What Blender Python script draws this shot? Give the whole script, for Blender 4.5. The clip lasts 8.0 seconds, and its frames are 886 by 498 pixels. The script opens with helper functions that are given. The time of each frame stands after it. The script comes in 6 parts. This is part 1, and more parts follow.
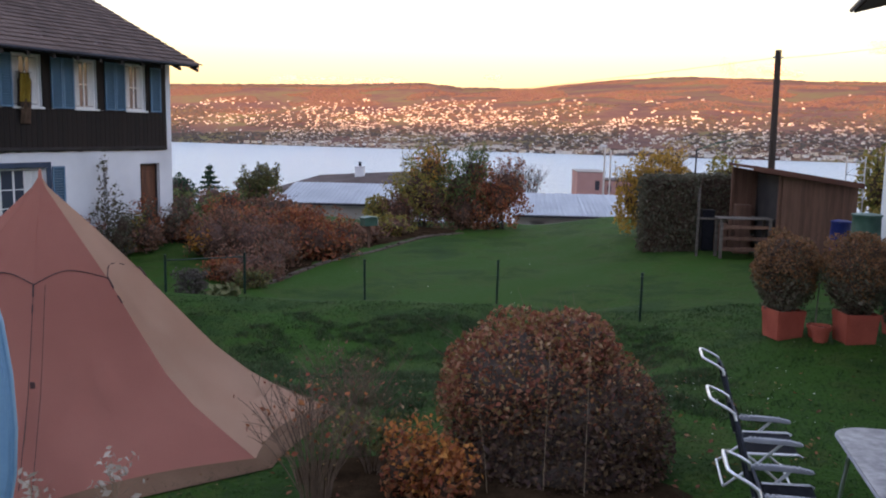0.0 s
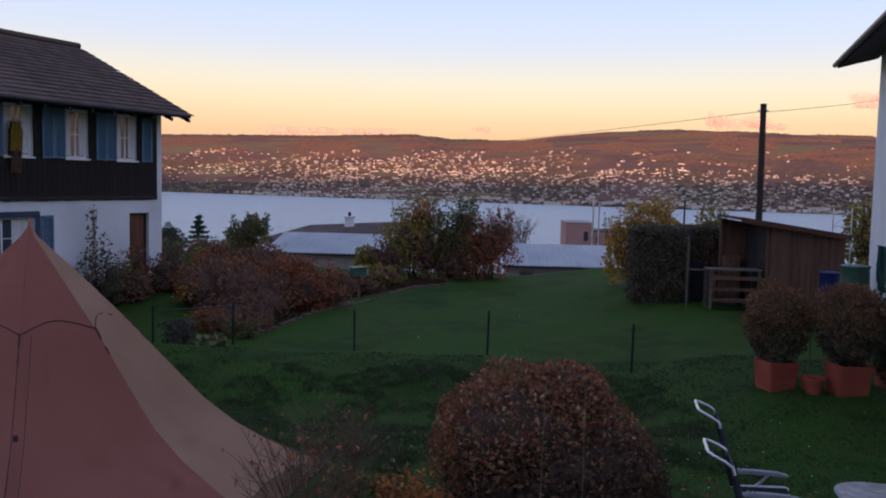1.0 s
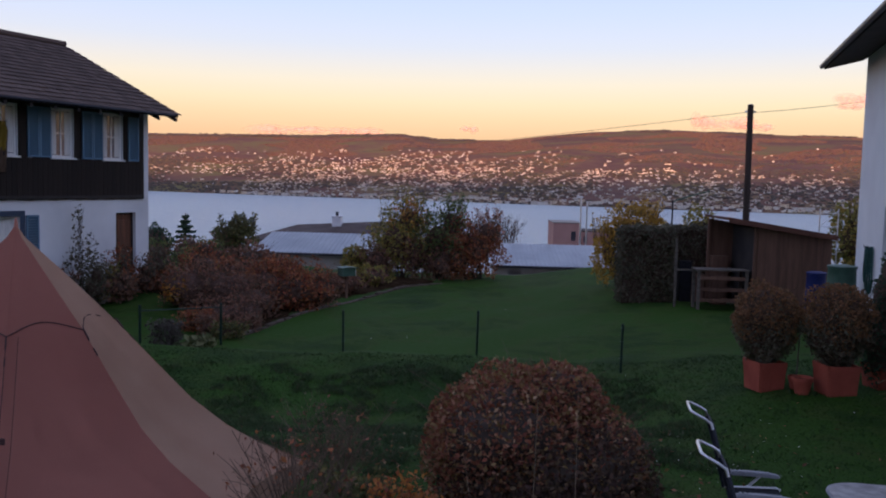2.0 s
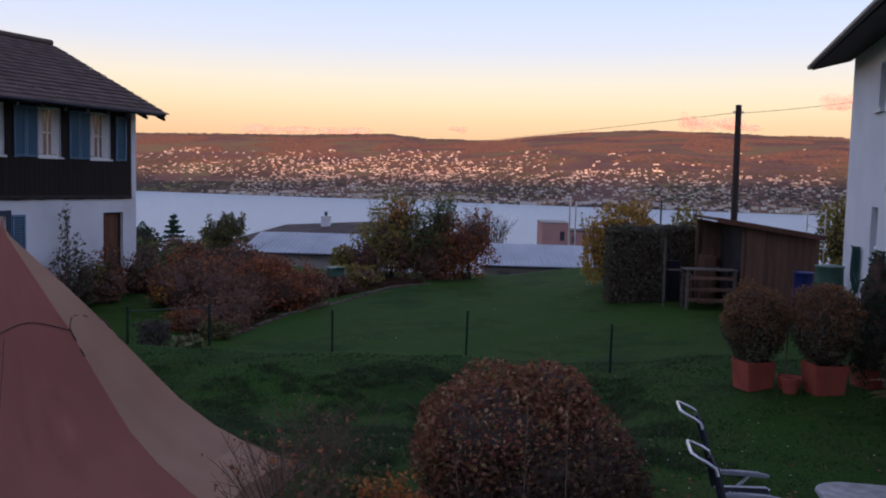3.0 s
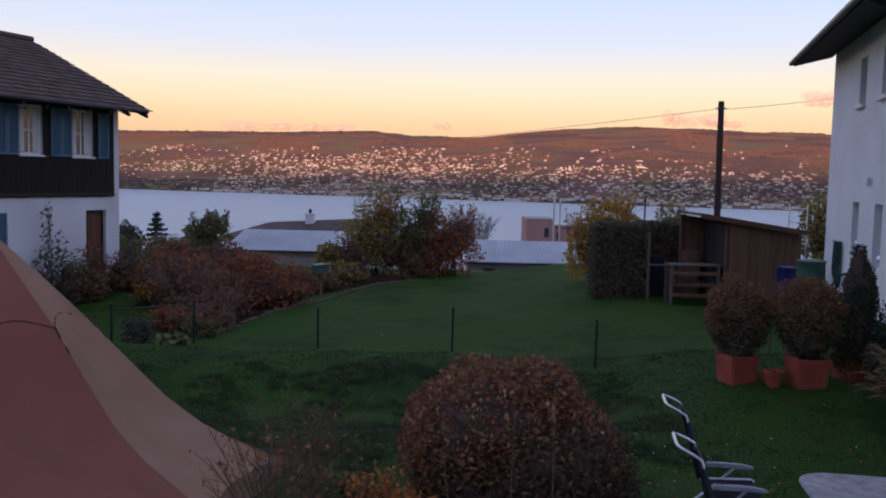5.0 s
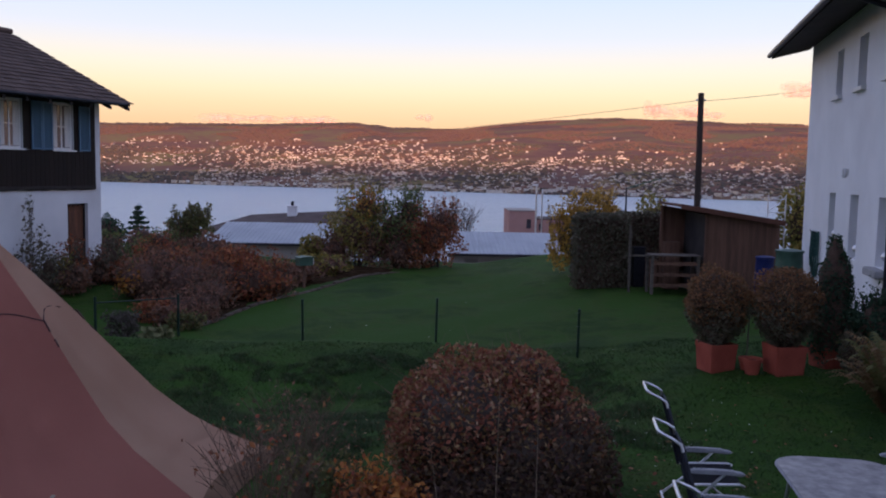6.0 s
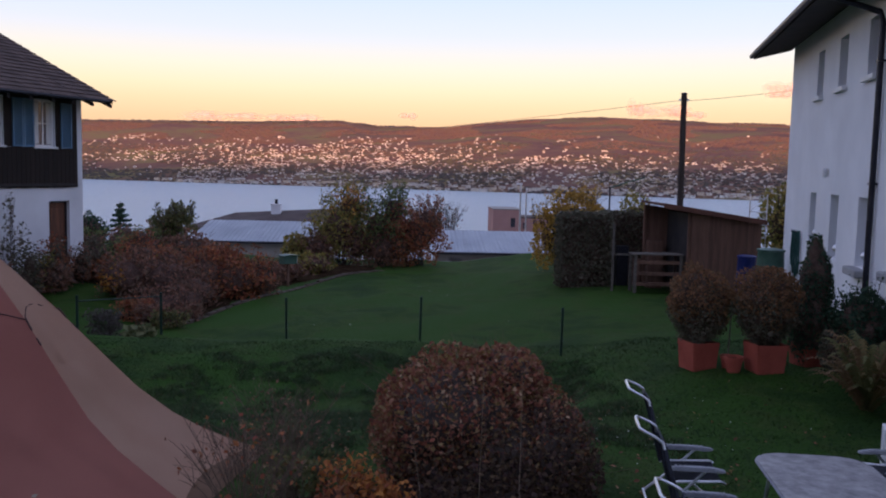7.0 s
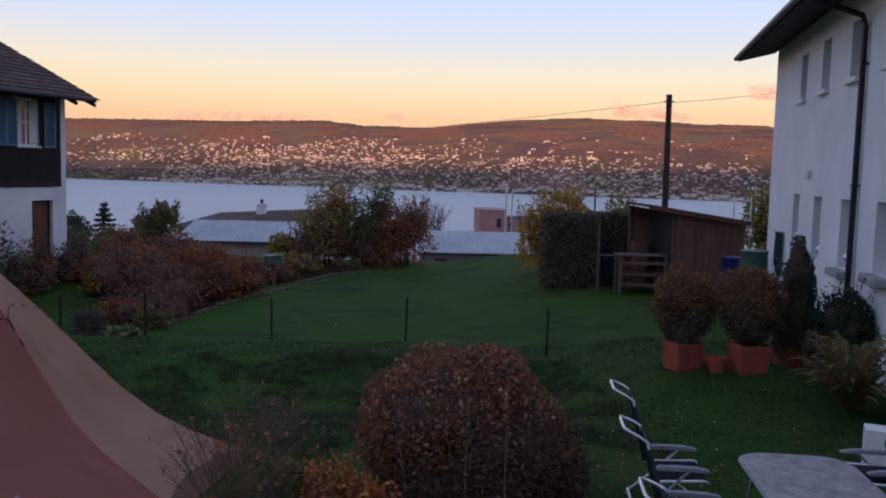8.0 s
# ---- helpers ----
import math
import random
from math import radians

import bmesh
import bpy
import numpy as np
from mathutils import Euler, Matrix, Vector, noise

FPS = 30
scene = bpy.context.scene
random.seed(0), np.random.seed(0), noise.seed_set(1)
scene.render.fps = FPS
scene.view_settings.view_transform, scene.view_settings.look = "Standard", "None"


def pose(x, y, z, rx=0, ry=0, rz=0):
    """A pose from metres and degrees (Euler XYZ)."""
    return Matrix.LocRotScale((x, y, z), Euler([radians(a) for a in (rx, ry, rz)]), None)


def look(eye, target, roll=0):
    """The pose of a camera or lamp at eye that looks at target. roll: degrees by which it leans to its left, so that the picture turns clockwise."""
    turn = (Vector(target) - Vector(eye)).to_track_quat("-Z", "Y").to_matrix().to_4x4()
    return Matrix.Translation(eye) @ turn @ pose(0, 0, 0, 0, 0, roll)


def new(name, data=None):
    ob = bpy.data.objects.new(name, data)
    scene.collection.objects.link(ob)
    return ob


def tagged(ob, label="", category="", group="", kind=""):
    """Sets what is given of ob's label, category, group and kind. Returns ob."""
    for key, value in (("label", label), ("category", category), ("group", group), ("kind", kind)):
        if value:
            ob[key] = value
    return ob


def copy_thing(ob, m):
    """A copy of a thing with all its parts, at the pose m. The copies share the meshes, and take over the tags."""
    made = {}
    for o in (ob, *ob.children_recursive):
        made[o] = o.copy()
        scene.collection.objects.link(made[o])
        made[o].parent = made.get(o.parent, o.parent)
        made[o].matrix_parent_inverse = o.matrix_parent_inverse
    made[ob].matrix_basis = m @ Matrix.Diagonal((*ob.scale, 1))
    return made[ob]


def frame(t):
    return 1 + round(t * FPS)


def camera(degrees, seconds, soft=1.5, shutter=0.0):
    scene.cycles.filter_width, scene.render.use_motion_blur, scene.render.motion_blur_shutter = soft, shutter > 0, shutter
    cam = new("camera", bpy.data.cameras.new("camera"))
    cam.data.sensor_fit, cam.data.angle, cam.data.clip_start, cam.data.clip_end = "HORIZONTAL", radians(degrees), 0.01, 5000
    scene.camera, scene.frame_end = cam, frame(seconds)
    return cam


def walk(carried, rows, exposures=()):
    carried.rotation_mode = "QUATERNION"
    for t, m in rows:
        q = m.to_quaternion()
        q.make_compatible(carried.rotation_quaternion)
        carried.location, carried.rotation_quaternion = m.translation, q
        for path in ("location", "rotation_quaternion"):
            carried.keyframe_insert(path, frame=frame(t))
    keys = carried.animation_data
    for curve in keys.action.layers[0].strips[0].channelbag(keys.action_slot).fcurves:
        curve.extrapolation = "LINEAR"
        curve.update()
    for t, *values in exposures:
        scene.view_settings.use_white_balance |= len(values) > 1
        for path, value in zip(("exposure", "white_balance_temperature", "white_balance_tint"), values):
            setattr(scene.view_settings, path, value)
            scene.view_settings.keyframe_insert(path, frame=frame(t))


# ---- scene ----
cam = camera(55.0, 8.0, soft=2.0)
PATH = [
    (0, (0.282, -0.763, 3.501), (0.166, 1.214, 3.224), 1.1),
    (0.5, (0.264, -0.738, 3.494), (0.157, 1.248, 3.283), 1.3),
    (1, (0.24, -0.72, 3.496), (0.147, 1.271, 3.337), 1.3),
    (1.5, (0.203, -0.699, 3.499), (0.126, 1.294, 3.34), 1.4),
    (2, (0.193, -0.682, 3.503), (0.13, 1.31, 3.344), 1.4),
    (3.5, (0.178, -0.657, 3.497), (0.153, 1.336, 3.339), 1.5),
    (4, (0.172, -0.662, 3.492), (0.158, 1.332, 3.334), 1.5),
    (5.5, (0.154, -0.718, 3.487), (0.167, 1.274, 3.314), 1.1),
    (6, (0.136, -0.827, 3.499), (0.177, 1.164, 3.316), 1.1),
    (6.5, (0.132, -0.847, 3.503), (0.193, 1.143, 3.317), 1.2),
    (7, (0.137, -0.852, 3.505), (0.215, 1.138, 3.319), 1.3),
    (7.5, (0.134, -0.855, 3.504), (0.229, 1.134, 3.319), 1.4),
    (8, (0.137, -0.862, 3.507), (0.248, 1.126, 3.323), 1.5),
]
walk(cam, [(t, look(eye, goal, lean)) for t, eye, goal, lean in PATH],
     exposures=[(0.0, 1.2, 7200, 4), (0.2, 1.1, 7000, 2), (0.4, 0.62, 6300, -6), (0.6, 0.0, 6050, -6), (0.8, 0.0, 6150, 2), (1.0, 0.1, 6250, 10), (5.5, 0.12, 6250, 13), (6.2, 0.24, 6250, 13), (7.0, 0.24, 6250, 13), (7.5, 0.16, 6250, 12), (8.0, 0.03, 6250, 12)])

# ---- light ----
SUN_EL, SUN_AZ = 2.6, 12.0          # degrees above the horizon; west, behind the garden, swung a little to the side
world = bpy.data.worlds.new("dusk_sky")
scene.world = world
world.use_nodes = True
wn, wl = world.node_tree.nodes, world.node_tree.links
wn.clear()
w_out, w_bg = wn.new("ShaderNodeOutputWorld"), wn.new("ShaderNodeBackground")
w_sky = wn.new("ShaderNodeTexSky")
w_sky.sky_type, w_sky.sun_disc = "NISHITA", False
w_sky.sun_elevation, w_sky.sun_rotation = radians(SUN_EL), radians(180 + SUN_AZ)
w_co, w_sep, w_ramp = wn.new("ShaderNodeTexCoord"), wn.new("ShaderNodeSeparateXYZ"), wn.new("ShaderNodeValToRGB")
w_mix = wn.new("ShaderNodeMix")
w_mix.data_type = "RGBA"
w_mix.inputs[0].default_value = 0.92
w_scale = wn.new("ShaderNodeVectorMath")
w_scale.operation = "SCALE"
w_scale.inputs[3].default_value = 0.5
SKY = [(0.0, (0.85, 0.44, 0.28)), (0.05, (0.94, 0.56, 0.33)), (0.073, (0.95, 0.67, 0.41)), (0.090, (0.95, 0.75, 0.50)), (0.112, (0.92, 0.79, 0.63)),
       (0.131, (0.83, 0.77, 0.74)), (0.152, (0.72, 0.74, 0.85)), (0.192, (0.62, 0.70, 0.95)), (0.28, (0.50, 0.57, 0.88)), (1.0, (0.35, 0.395, 0.62))]
els = w_ramp.color_ramp.elements
els[0].position, els[0].color = SKY[0][0], (*SKY[0][1], 1)
els[1].position, els[1].color = SKY[-1][0], (*SKY[-1][1], 1)
for p, c in SKY[1:-1]:
    e = els.new(p)
    e.color = (*c, 1)
wl.new(w_co.outputs["Generated"], w_sep.inputs[0])
wl.new(w_sep.outputs["Z"], w_ramp.inputs[0])
wl.new(w_sky.outputs[0], w_scale.inputs[0])
wl.new(w_scale.outputs[0], w_mix.inputs[6])
wl.new(w_ramp.outputs[0], w_mix.inputs[7])
wl.new(w_mix.outputs[2], w_bg.inputs[0])
w_bg.inputs[1].default_value = 1.0
wl.new(w_bg.outputs[0], w_out.inputs[0])

sun = new("sun", bpy.data.lights.new("sun", "SUN"))
sun.data.energy, sun.data.angle, sun.data.color = 5.6, radians(1.4), (1.0, 0.47, 0.25)
sun.matrix_world = look((0, 0, 0), (math.sin(radians(SUN_AZ)), math.cos(radians(SUN_AZ)), -math.tan(radians(SUN_EL))))


# ---- materials ----
def nodes_of(name):
    m = bpy.data.materials.new(name)
    m.use_nodes = True
    n, l = m.node_tree.nodes, m.node_tree.links
    return m, n, l, n["Principled BSDF"]


def ramp(n, l, fac, stops):
    r = n.new("ShaderNodeValToRGB")
    e = r.color_ramp.elements
    e[0].position, e[0].color = stops[0][0], (*stops[0][1], 1)
    e[1].position, e[1].color = stops[-1][0], (*stops[-1][1], 1)
    for p, c in stops[1:-1]:
        x = e.new(p)
        x.color = (*c, 1)
    l.new(fac, r.inputs[0])
    return r.outputs[0]


def surface(name, c1, c2, scale=2.0, rough=0.8, bump=0.3, grain=40.0, metal=0.0, stretch=(1, 1, 1), spec=0.3, piece=0.0, dist=0.01):
    """A rough surface: two colours in patches, finer grain over them, relief; piece: how much single pieces differ."""
    m, n, l, b = nodes_of(name)
    co, mp = n.new("ShaderNodeTexCoord"), n.new("ShaderNodeMapping")
    mp.inputs["Scale"].default_value = stretch
    l.new(co.outputs["Object"], mp.inputs[0])
    big, fine = n.new("ShaderNodeTexNoise"), n.new("ShaderNodeTexNoise")
    big.inputs["Scale"].default_value, big.inputs["Detail"].default_value = scale, 5
    fine.inputs["Scale"].default_value, fine.inputs["Detail"].default_value = grain, 6
    add = n.new("ShaderNodeMath")
    add.operation = "MULTIPLY_ADD"
    add.inputs[1].default_value = 0.35
    for x in (big, fine):
        l.new(mp.outputs[0], x.inputs[0])
    l.new(fine.outputs[0], add.inputs[0])
    l.new(big.outputs[0], add.inputs[2])
    last = add.outputs[0]
    if piece:
        info, pm = n.new("ShaderNodeObjectInfo"), n.new("ShaderNodeMath")
        pm.operation, pm.inputs[1].default_value = "MULTIPLY_ADD", piece
        l.new(info.outputs["Random"], pm.inputs[0])
        l.new(last, pm.inputs[2])
        last = pm.outputs[0]
    l.new(ramp(n, l, last, [(0.45, c1), (0.9 + piece, c2)]), b.inputs["Base Color"])
    b.inputs["Roughness"].default_value, b.inputs["Metallic"].default_value = rough, metal
    b.inputs["Specular IOR Level"].default_value = spec
    bp = n.new("ShaderNodeBump")
    bp.inputs["Strength"].default_value, bp.inputs["Distance"].default_value = bump, dist
    l.new(fine.outputs[0], bp.inputs["Height"])
    l.new(bp.outputs[0], b.inputs["Normal"])
    return m


def leafy(name, colours, rough=0.7, through_light=0.3):
    """Leaves, each island of its own colour, a little light coming through."""
    m, n, l, b = nodes_of(name)
    g = n.new("ShaderNodeNewGeometry")
    k = len(colours)
    col = ramp(n, l, g.outputs["Random Per Island"], [(i / max(1, k - 1), c) for i, c in enumerate(colours)])
    l.new(col, b.inputs["Base Color"])
    b.inputs["Roughness"].default_value, b.inputs["Specular IOR Level"].default_value = rough, 0.2
    tr, mx = n.new("ShaderNodeBsdfTranslucent"), n.new("ShaderNodeMixShader")
    l.new(col, tr.inputs[0])
    mx.inputs[0].default_value = through_light
    l.new(b.outputs[0], mx.inputs[1])
    l.new(tr.outputs[0], mx.inputs[2])
    l.new(mx.outputs[0], n["Material Output"].inputs[0])
    return m


def lawn_material():
    m, n, l, b = nodes_of("lawn")
    co = n.new("ShaderNodeTexCoord")
    a, f, d = (n.new("ShaderNodeTexNoise") for _ in range(3))
    for x, s, dt in ((a, 0.35, 4), (f, 14.0, 8), (d, 1.6, 5)):
        x.inputs["Scale"].default_value, x.inputs["Detail"].default_value = s, dt
        l.new(co.outputs["Object"], x.inputs[0])
    s1, s2 = n.new("ShaderNodeMath"), n.new("ShaderNodeMath")
    s1.operation = s2.operation = "MULTIPLY_ADD"
    s1.inputs[1].default_value, s2.inputs[1].default_value = 0.35, 0.65
    l.new(f.outputs[0], s1.inputs[0])
    l.new(a.outputs[0], s1.inputs[2])
    l.new(d.outputs[0], s2.inputs[0])
    l.new(s1.outputs[0], s2.inputs[2])
    l.new(ramp(n, l, s2.outputs[0], [(0.66, (0.016, 0.036, 0.008)), (0.90, (0.020, 0.051, 0.007)), (1.10, (0.026, 0.066, 0.008)), (1.34, (0.044, 0.069, 0.013))]), b.inputs["Base Color"])
    b.inputs["Roughness"].default_value, b.inputs["Specular IOR Level"].default_value = 0.9, 0.1
    bp = n.new("ShaderNodeBump")
    bp.inputs["Strength"].default_value, bp.inputs["Distance"].default_value = 0.8, 0.05
    l.new(f.outputs[0], bp.inputs["Height"])
    l.new(bp.outputs[0], b.inputs["Normal"])
    return m


def far_land():
    m, n, l, b = nodes_of("far_land")
    co, mp = n.new("ShaderNodeTexCoord"), n.new("ShaderNodeMapping")
    mp.inputs["Scale"].default_value = (0.0022, 0.0035, 0.0035)
    l.new(co.outputs["Object"], mp.inputs[0])
    a, f = n.new("ShaderNodeTexNoise"), n.new("ShaderNodeTexNoise")
    for x, s in ((a, 1.6), (f, 14.0)):
        x.inputs["Scale"].default_value, x.inputs["Detail"].default_value = s, 6
        l.new(mp.outputs[0], x.inputs[0])
    s1 = n.new("ShaderNodeMath")
    s1.operation, s1.inputs[1].default_value = "MULTIPLY_ADD", 0.4
    l.new(f.outputs[0], s1.inputs[0])
    l.new(a.outputs[0], s1.inputs[2])
    l.new(ramp(n, l, s1.outputs[0], [(0.5, (0.145, 0.090, 0.082)), (0.64, (0.185, 0.110, 0.090)), (0.74, (0.20, 0.138, 0.090)), (0.84, (0.20, 0.162, 0.088)), (0.95, (0.18, 0.165, 0.084))]), b.inputs["Base Color"])
    b.inputs["Roughness"].default_value, b.inputs["Specular IOR Level"].default_value = 1.0, 0.0
    return m


def lake_water():
    m, n, l, b = nodes_of("lake_water")
    b.inputs["Base Color"].default_value = (0.32, 0.38, 0.42, 1)
    b.inputs["Roughness"].default_value, b.inputs["IOR"].default_value = 0.30, 1.33
    co, mp, x, bp = n.new("ShaderNodeTexCoord"), n.new("ShaderNodeMapping"), n.new("ShaderNodeTexNoise"), n.new("ShaderNodeBump")
    mp.inputs["Scale"].default_value = (0.004, 0.02, 1)
    l.new(co.outputs["Object"], mp.inputs[0])
    x.inputs["Scale"].default_value, x.inputs["Detail"].default_value = 4.0, 8
    l.new(mp.outputs[0], x.inputs[0])
    bp.inputs["Strength"].default_value, bp.inputs["Distance"].default_value = 0.6, 14.0
    l.new(x.outputs[0], bp.inputs["Height"])
    l.new(bp.outputs[0], b.inputs["Normal"])
    return m


def glass_pane():
    m, n, l, b = nodes_of("window_glass")
    b.inputs["Base Color"].default_value = (0.05, 0.06, 0.08, 1)
    b.inputs["Roughness"].default_value, b.inputs["Specular IOR Level"].default_value = 0.06, 0.7
    return m


M_LAWN, M_FAR, M_LAKE, M_GLASS = lawn_material(), far_land(), lake_water(), glass_pane()
M_STUCCO = surface("white_stucco", (0.66, 0.67, 0.70), (0.78, 0.79, 0.82), 0.7, 0.9, 0.5, 60, dist=0.006)
M_STUCCO_OLD = surface("old_white_plaster", (0.56, 0.57, 0.60), (0.74, 0.75, 0.78), 0.6, 0.9, 0.5, 30, dist=0.008)
M_DARKWOOD = surface("dark_stained_boards", (0.006, 0.0045, 0.005), (0.022, 0.015, 0.012), 1.5, 0.8, 0.5, 18, stretch=(6, 6, 0.5), piece=0.2)
M_TILE = surface("weathered_roof_tile", (0.060, 0.044, 0.040), (0.125, 0.090, 0.080), 1.5, 0.95, 0.6, 30, piece=0.35, spec=0.1)
M_ROOFDARK = surface("dark_eaves_wood", (0.020, 0.018, 0.020), (0.045, 0.038, 0.036), 2, 0.8, 0.4, 25)
M_BLUE = surface("faded_blue_paint", (0.075, 0.15, 0.24), (0.13, 0.23, 0.33), 2, 0.6, 0.25, 30)
M_NAVY = surface("dark_navy_paint", (0.020, 0.035, 0.065), (0.04, 0.065, 0.11), 2, 0.6, 0.2, 30)
M_WHITEWOOD = surface("white_window_paint", (0.62, 0.62, 0.62), (0.76, 0.76, 0.75), 3, 0.55, 0.2, 40)
M_CURTAIN = surface("white_curtain", (0.50, 0.50, 0.50), (0.70, 0.69, 0.67), 8, 0.9, 0.4, 30, stretch=(4, 4, 0.3))
M_DOOR = surface("red_brown_door", (0.07, 0.030, 0.018), (0.16, 0.065, 0.035), 2, 0.6, 0.4, 14, stretch=(5, 5, 0.6))
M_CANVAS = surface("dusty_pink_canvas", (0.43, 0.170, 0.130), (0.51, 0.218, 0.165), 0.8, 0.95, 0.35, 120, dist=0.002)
# canvas turned to the bright sky: the light it catches is in this colour
M_CANVAS_PALE = surface("canvas_sky_lit_tone", (0.53, 0.315, 0.215), (0.61, 0.395, 0.28), 0.9, 0.95, 0.35, 120, dist=0.002)
M_SKIRT = surface("muddy_canvas", (0.20, 0.115, 0.068), (0.32, 0.195, 0.125), 1.5, 0.95, 0.4, 60)
M_SEAM = surface("dark_tape", (0.060, 0.030, 0.030), (0.10, 0.055, 0.052), 5, 0.8, 0.2, 50)
M_TERRA = surface("terracotta", (0.27, 0.055, 0.036), (0.40, 0.095, 0.060), 3, 0.85, 0.35, 40)
M_SOIL = surface("dark_soil", (0.016, 0.010, 0.006), (0.050, 0.032, 0.019), 4, 1.0, 0.9, 30, dist=0.03, spec=0.0)
M_GREENPOST = surface("dark_green_coating", (0.006, 0.018, 0.014), (0.012, 0.034, 0.024), 6, 0.45, 0.15, 60)
M_ALU = surface("brushed_aluminium", (0.62, 0.63, 0.66), (0.78, 0.79, 0.82), 6, 0.32, 0.1, 90, metal=0.9)
M_MESHCLOTH = surface("navy_mesh_cloth", (0.012, 0.014, 0.022), (0.03, 0.034, 0.048), 20, 0.75, 0.4, 200, dist=0.002)
M_ARM = surface("grey_plastic_armrest", (0.24, 0.25, 0.28), (0.34, 0.35, 0.38), 6, 0.5, 0.25, 80)
M_TABLE = surface("grey_stone_pattern_top", (0.15, 0.145, 0.15), (0.36, 0.345, 0.345), 9, 0.38, 0.15, 30)
M_PLANK = surface("brown_shed_boards", (0.085, 0.046, 0.034), (0.18, 0.098, 0.068), 1.5, 0.85, 0.5, 14, stretch=(6, 6, 0.6), piece=0.3)
M_GREYWOOD = surface("weathered_grey_wood", (0.07, 0.06, 0.052), (0.16, 0.135, 0.115), 2, 0.9, 0.5, 16, stretch=(0.6, 5, 5), piece=0.25)
M_FELT = surface("red_brown_roof_felt", (0.075, 0.032, 0.024), (0.15, 0.065, 0.045), 1.2, 0.85, 0.4, 40)
M_METALROOF = surface("pale_grey_sheet_roof", (0.52, 0.55, 0.60), (0.66, 0.69, 0.73), 0.6, 0.5, 0.2, 12, metal=0.2)
M_PALEWALL = surface("weathered_pale_wall", (0.26, 0.24, 0.22), (0.36, 0.33, 0.30), 0.6, 0.9, 0.3, 14)
M_PINK = surface("pink_render", (0.38, 0.22, 0.20), (0.46, 0.28, 0.25), 0.5, 0.9, 0.2, 10)
M_BROWNROOF = surface("old_brown_roof", (0.060, 0.042, 0.038), (0.11, 0.08, 0.07), 0.8, 0.85, 0.4, 8)
M_POLE = surface("tarred_wooden_pole", (0.030, 0.022, 0.020), (0.065, 0.048, 0.040), 3, 0.9, 0.4, 20, stretch=(4, 4, 0.4))
M_BARK = surface("bark", (0.035, 0.025, 0.020), (0.085, 0.064, 0.052), 6, 0.9, 0.6, 40)
M_TWIG = surface("dry_twigs", (0.085, 0.056, 0.040), (0.19, 0.13, 0.092), 8, 0.9, 0.3, 60)
M_STRAW = surface("pale_dry_stalk", (0.20, 0.14, 0.09), (0.30, 0.23, 0.16), 8, 0.9, 0.2, 60)
# for solid plant cores: the shade between the leaves is in this dark colour
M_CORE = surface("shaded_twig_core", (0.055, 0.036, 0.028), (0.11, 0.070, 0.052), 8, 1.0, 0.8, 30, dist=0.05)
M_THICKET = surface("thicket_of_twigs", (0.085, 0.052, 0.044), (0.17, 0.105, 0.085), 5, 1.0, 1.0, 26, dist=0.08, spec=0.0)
M_WHITE = surface("white_plastic", (0.66, 0.66, 0.67), (0.76, 0.76, 0.77), 4, 0.5, 0.1, 40)
M_BLUEPLASTIC = surface("blue_plastic", (0.008, 0.014, 0.085), (0.016, 0.026, 0.13), 4, 0.45, 0.1, 30)
M_GREENPLASTIC = surface("green_plastic", (0.035, 0.085, 0.06), (0.07, 0.13, 0.10), 4, 0.5, 0.1, 30)
M_HOSE = surface("green_garden_hose", (0.008, 0.045, 0.04), (0.02, 0.08, 0.07), 8, 0.45, 0.1, 60)
M_GREYSTONE = surface("grey_stone_sill", (0.26, 0.26, 0.27), (0.38, 0.38, 0.39), 4, 0.85, 0.4, 40)
M_EDGING = surface("weathered_edging_stone", (0.045, 0.034, 0.026), (0.10, 0.075, 0.058), 3, 0.95, 0.6, 20, piece=0.3)
M_DARKMETAL = surface("dark_brown_metal", (0.012, 0.012, 0.018), (0.025, 0.025, 0.035), 6, 0.4, 0.1, 40, metal=0.3)

RED = [(0.23, 0.062, 0.042), (0.33, 0.102, 0.052), (0.42, 0.155, 0.062), (0.19, 0.11, 0.055), (0.28, 0.088, 0.055)]
RUST = [(0.15, 0.058, 0.038), (0.27, 0.10, 0.055), (0.36, 0.18, 0.11), (0.18, 0.12, 0.04), (0.25, 0.085, 0.06), (0.13, 0.05, 0.036), (0.32, 0.105, 0.06), (0.23, 0.16, 0.055), (0.46, 0.29, 0.18)]
# darker take on RUST: shade low on the dome shrub, put into the leaves
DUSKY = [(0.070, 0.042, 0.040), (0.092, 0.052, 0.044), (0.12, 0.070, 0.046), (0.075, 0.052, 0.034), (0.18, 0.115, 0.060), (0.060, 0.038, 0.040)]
GOLD = [(0.420, 0.210, 0.042), (0.560, 0.308, 0.063), (0.504, 0.182, 0.042), (0.238, 0.182, 0.056), (0.420, 0.112, 0.042)]
GREEN = [(0.075, 0.115, 0.050), (0.13, 0.17, 0.060), (0.20, 0.21, 0.080), (0.065, 0.085, 0.042)]
DARKGREEN = [(0.021, 0.046, 0.030), (0.038, 0.074, 0.044), (0.054, 0.091, 0.048)]
OLIVE = [(0.168, 0.178, 0.051), (0.280, 0.242, 0.069), (0.390, 0.267, 0.069), (0.112, 0.140, 0.046)]
BROWNGREEN = [(0.19, 0.105, 0.075), (0.25, 0.12, 0.080), (0.13, 0.098, 0.068), (0.29, 0.14, 0.085), (0.16, 0.088, 0.078)]
HEDGE = [(0.090, 0.094, 0.062), (0.135, 0.122, 0.078), (0.155, 0.12, 0.088), (0.10, 0.108, 0.078)]
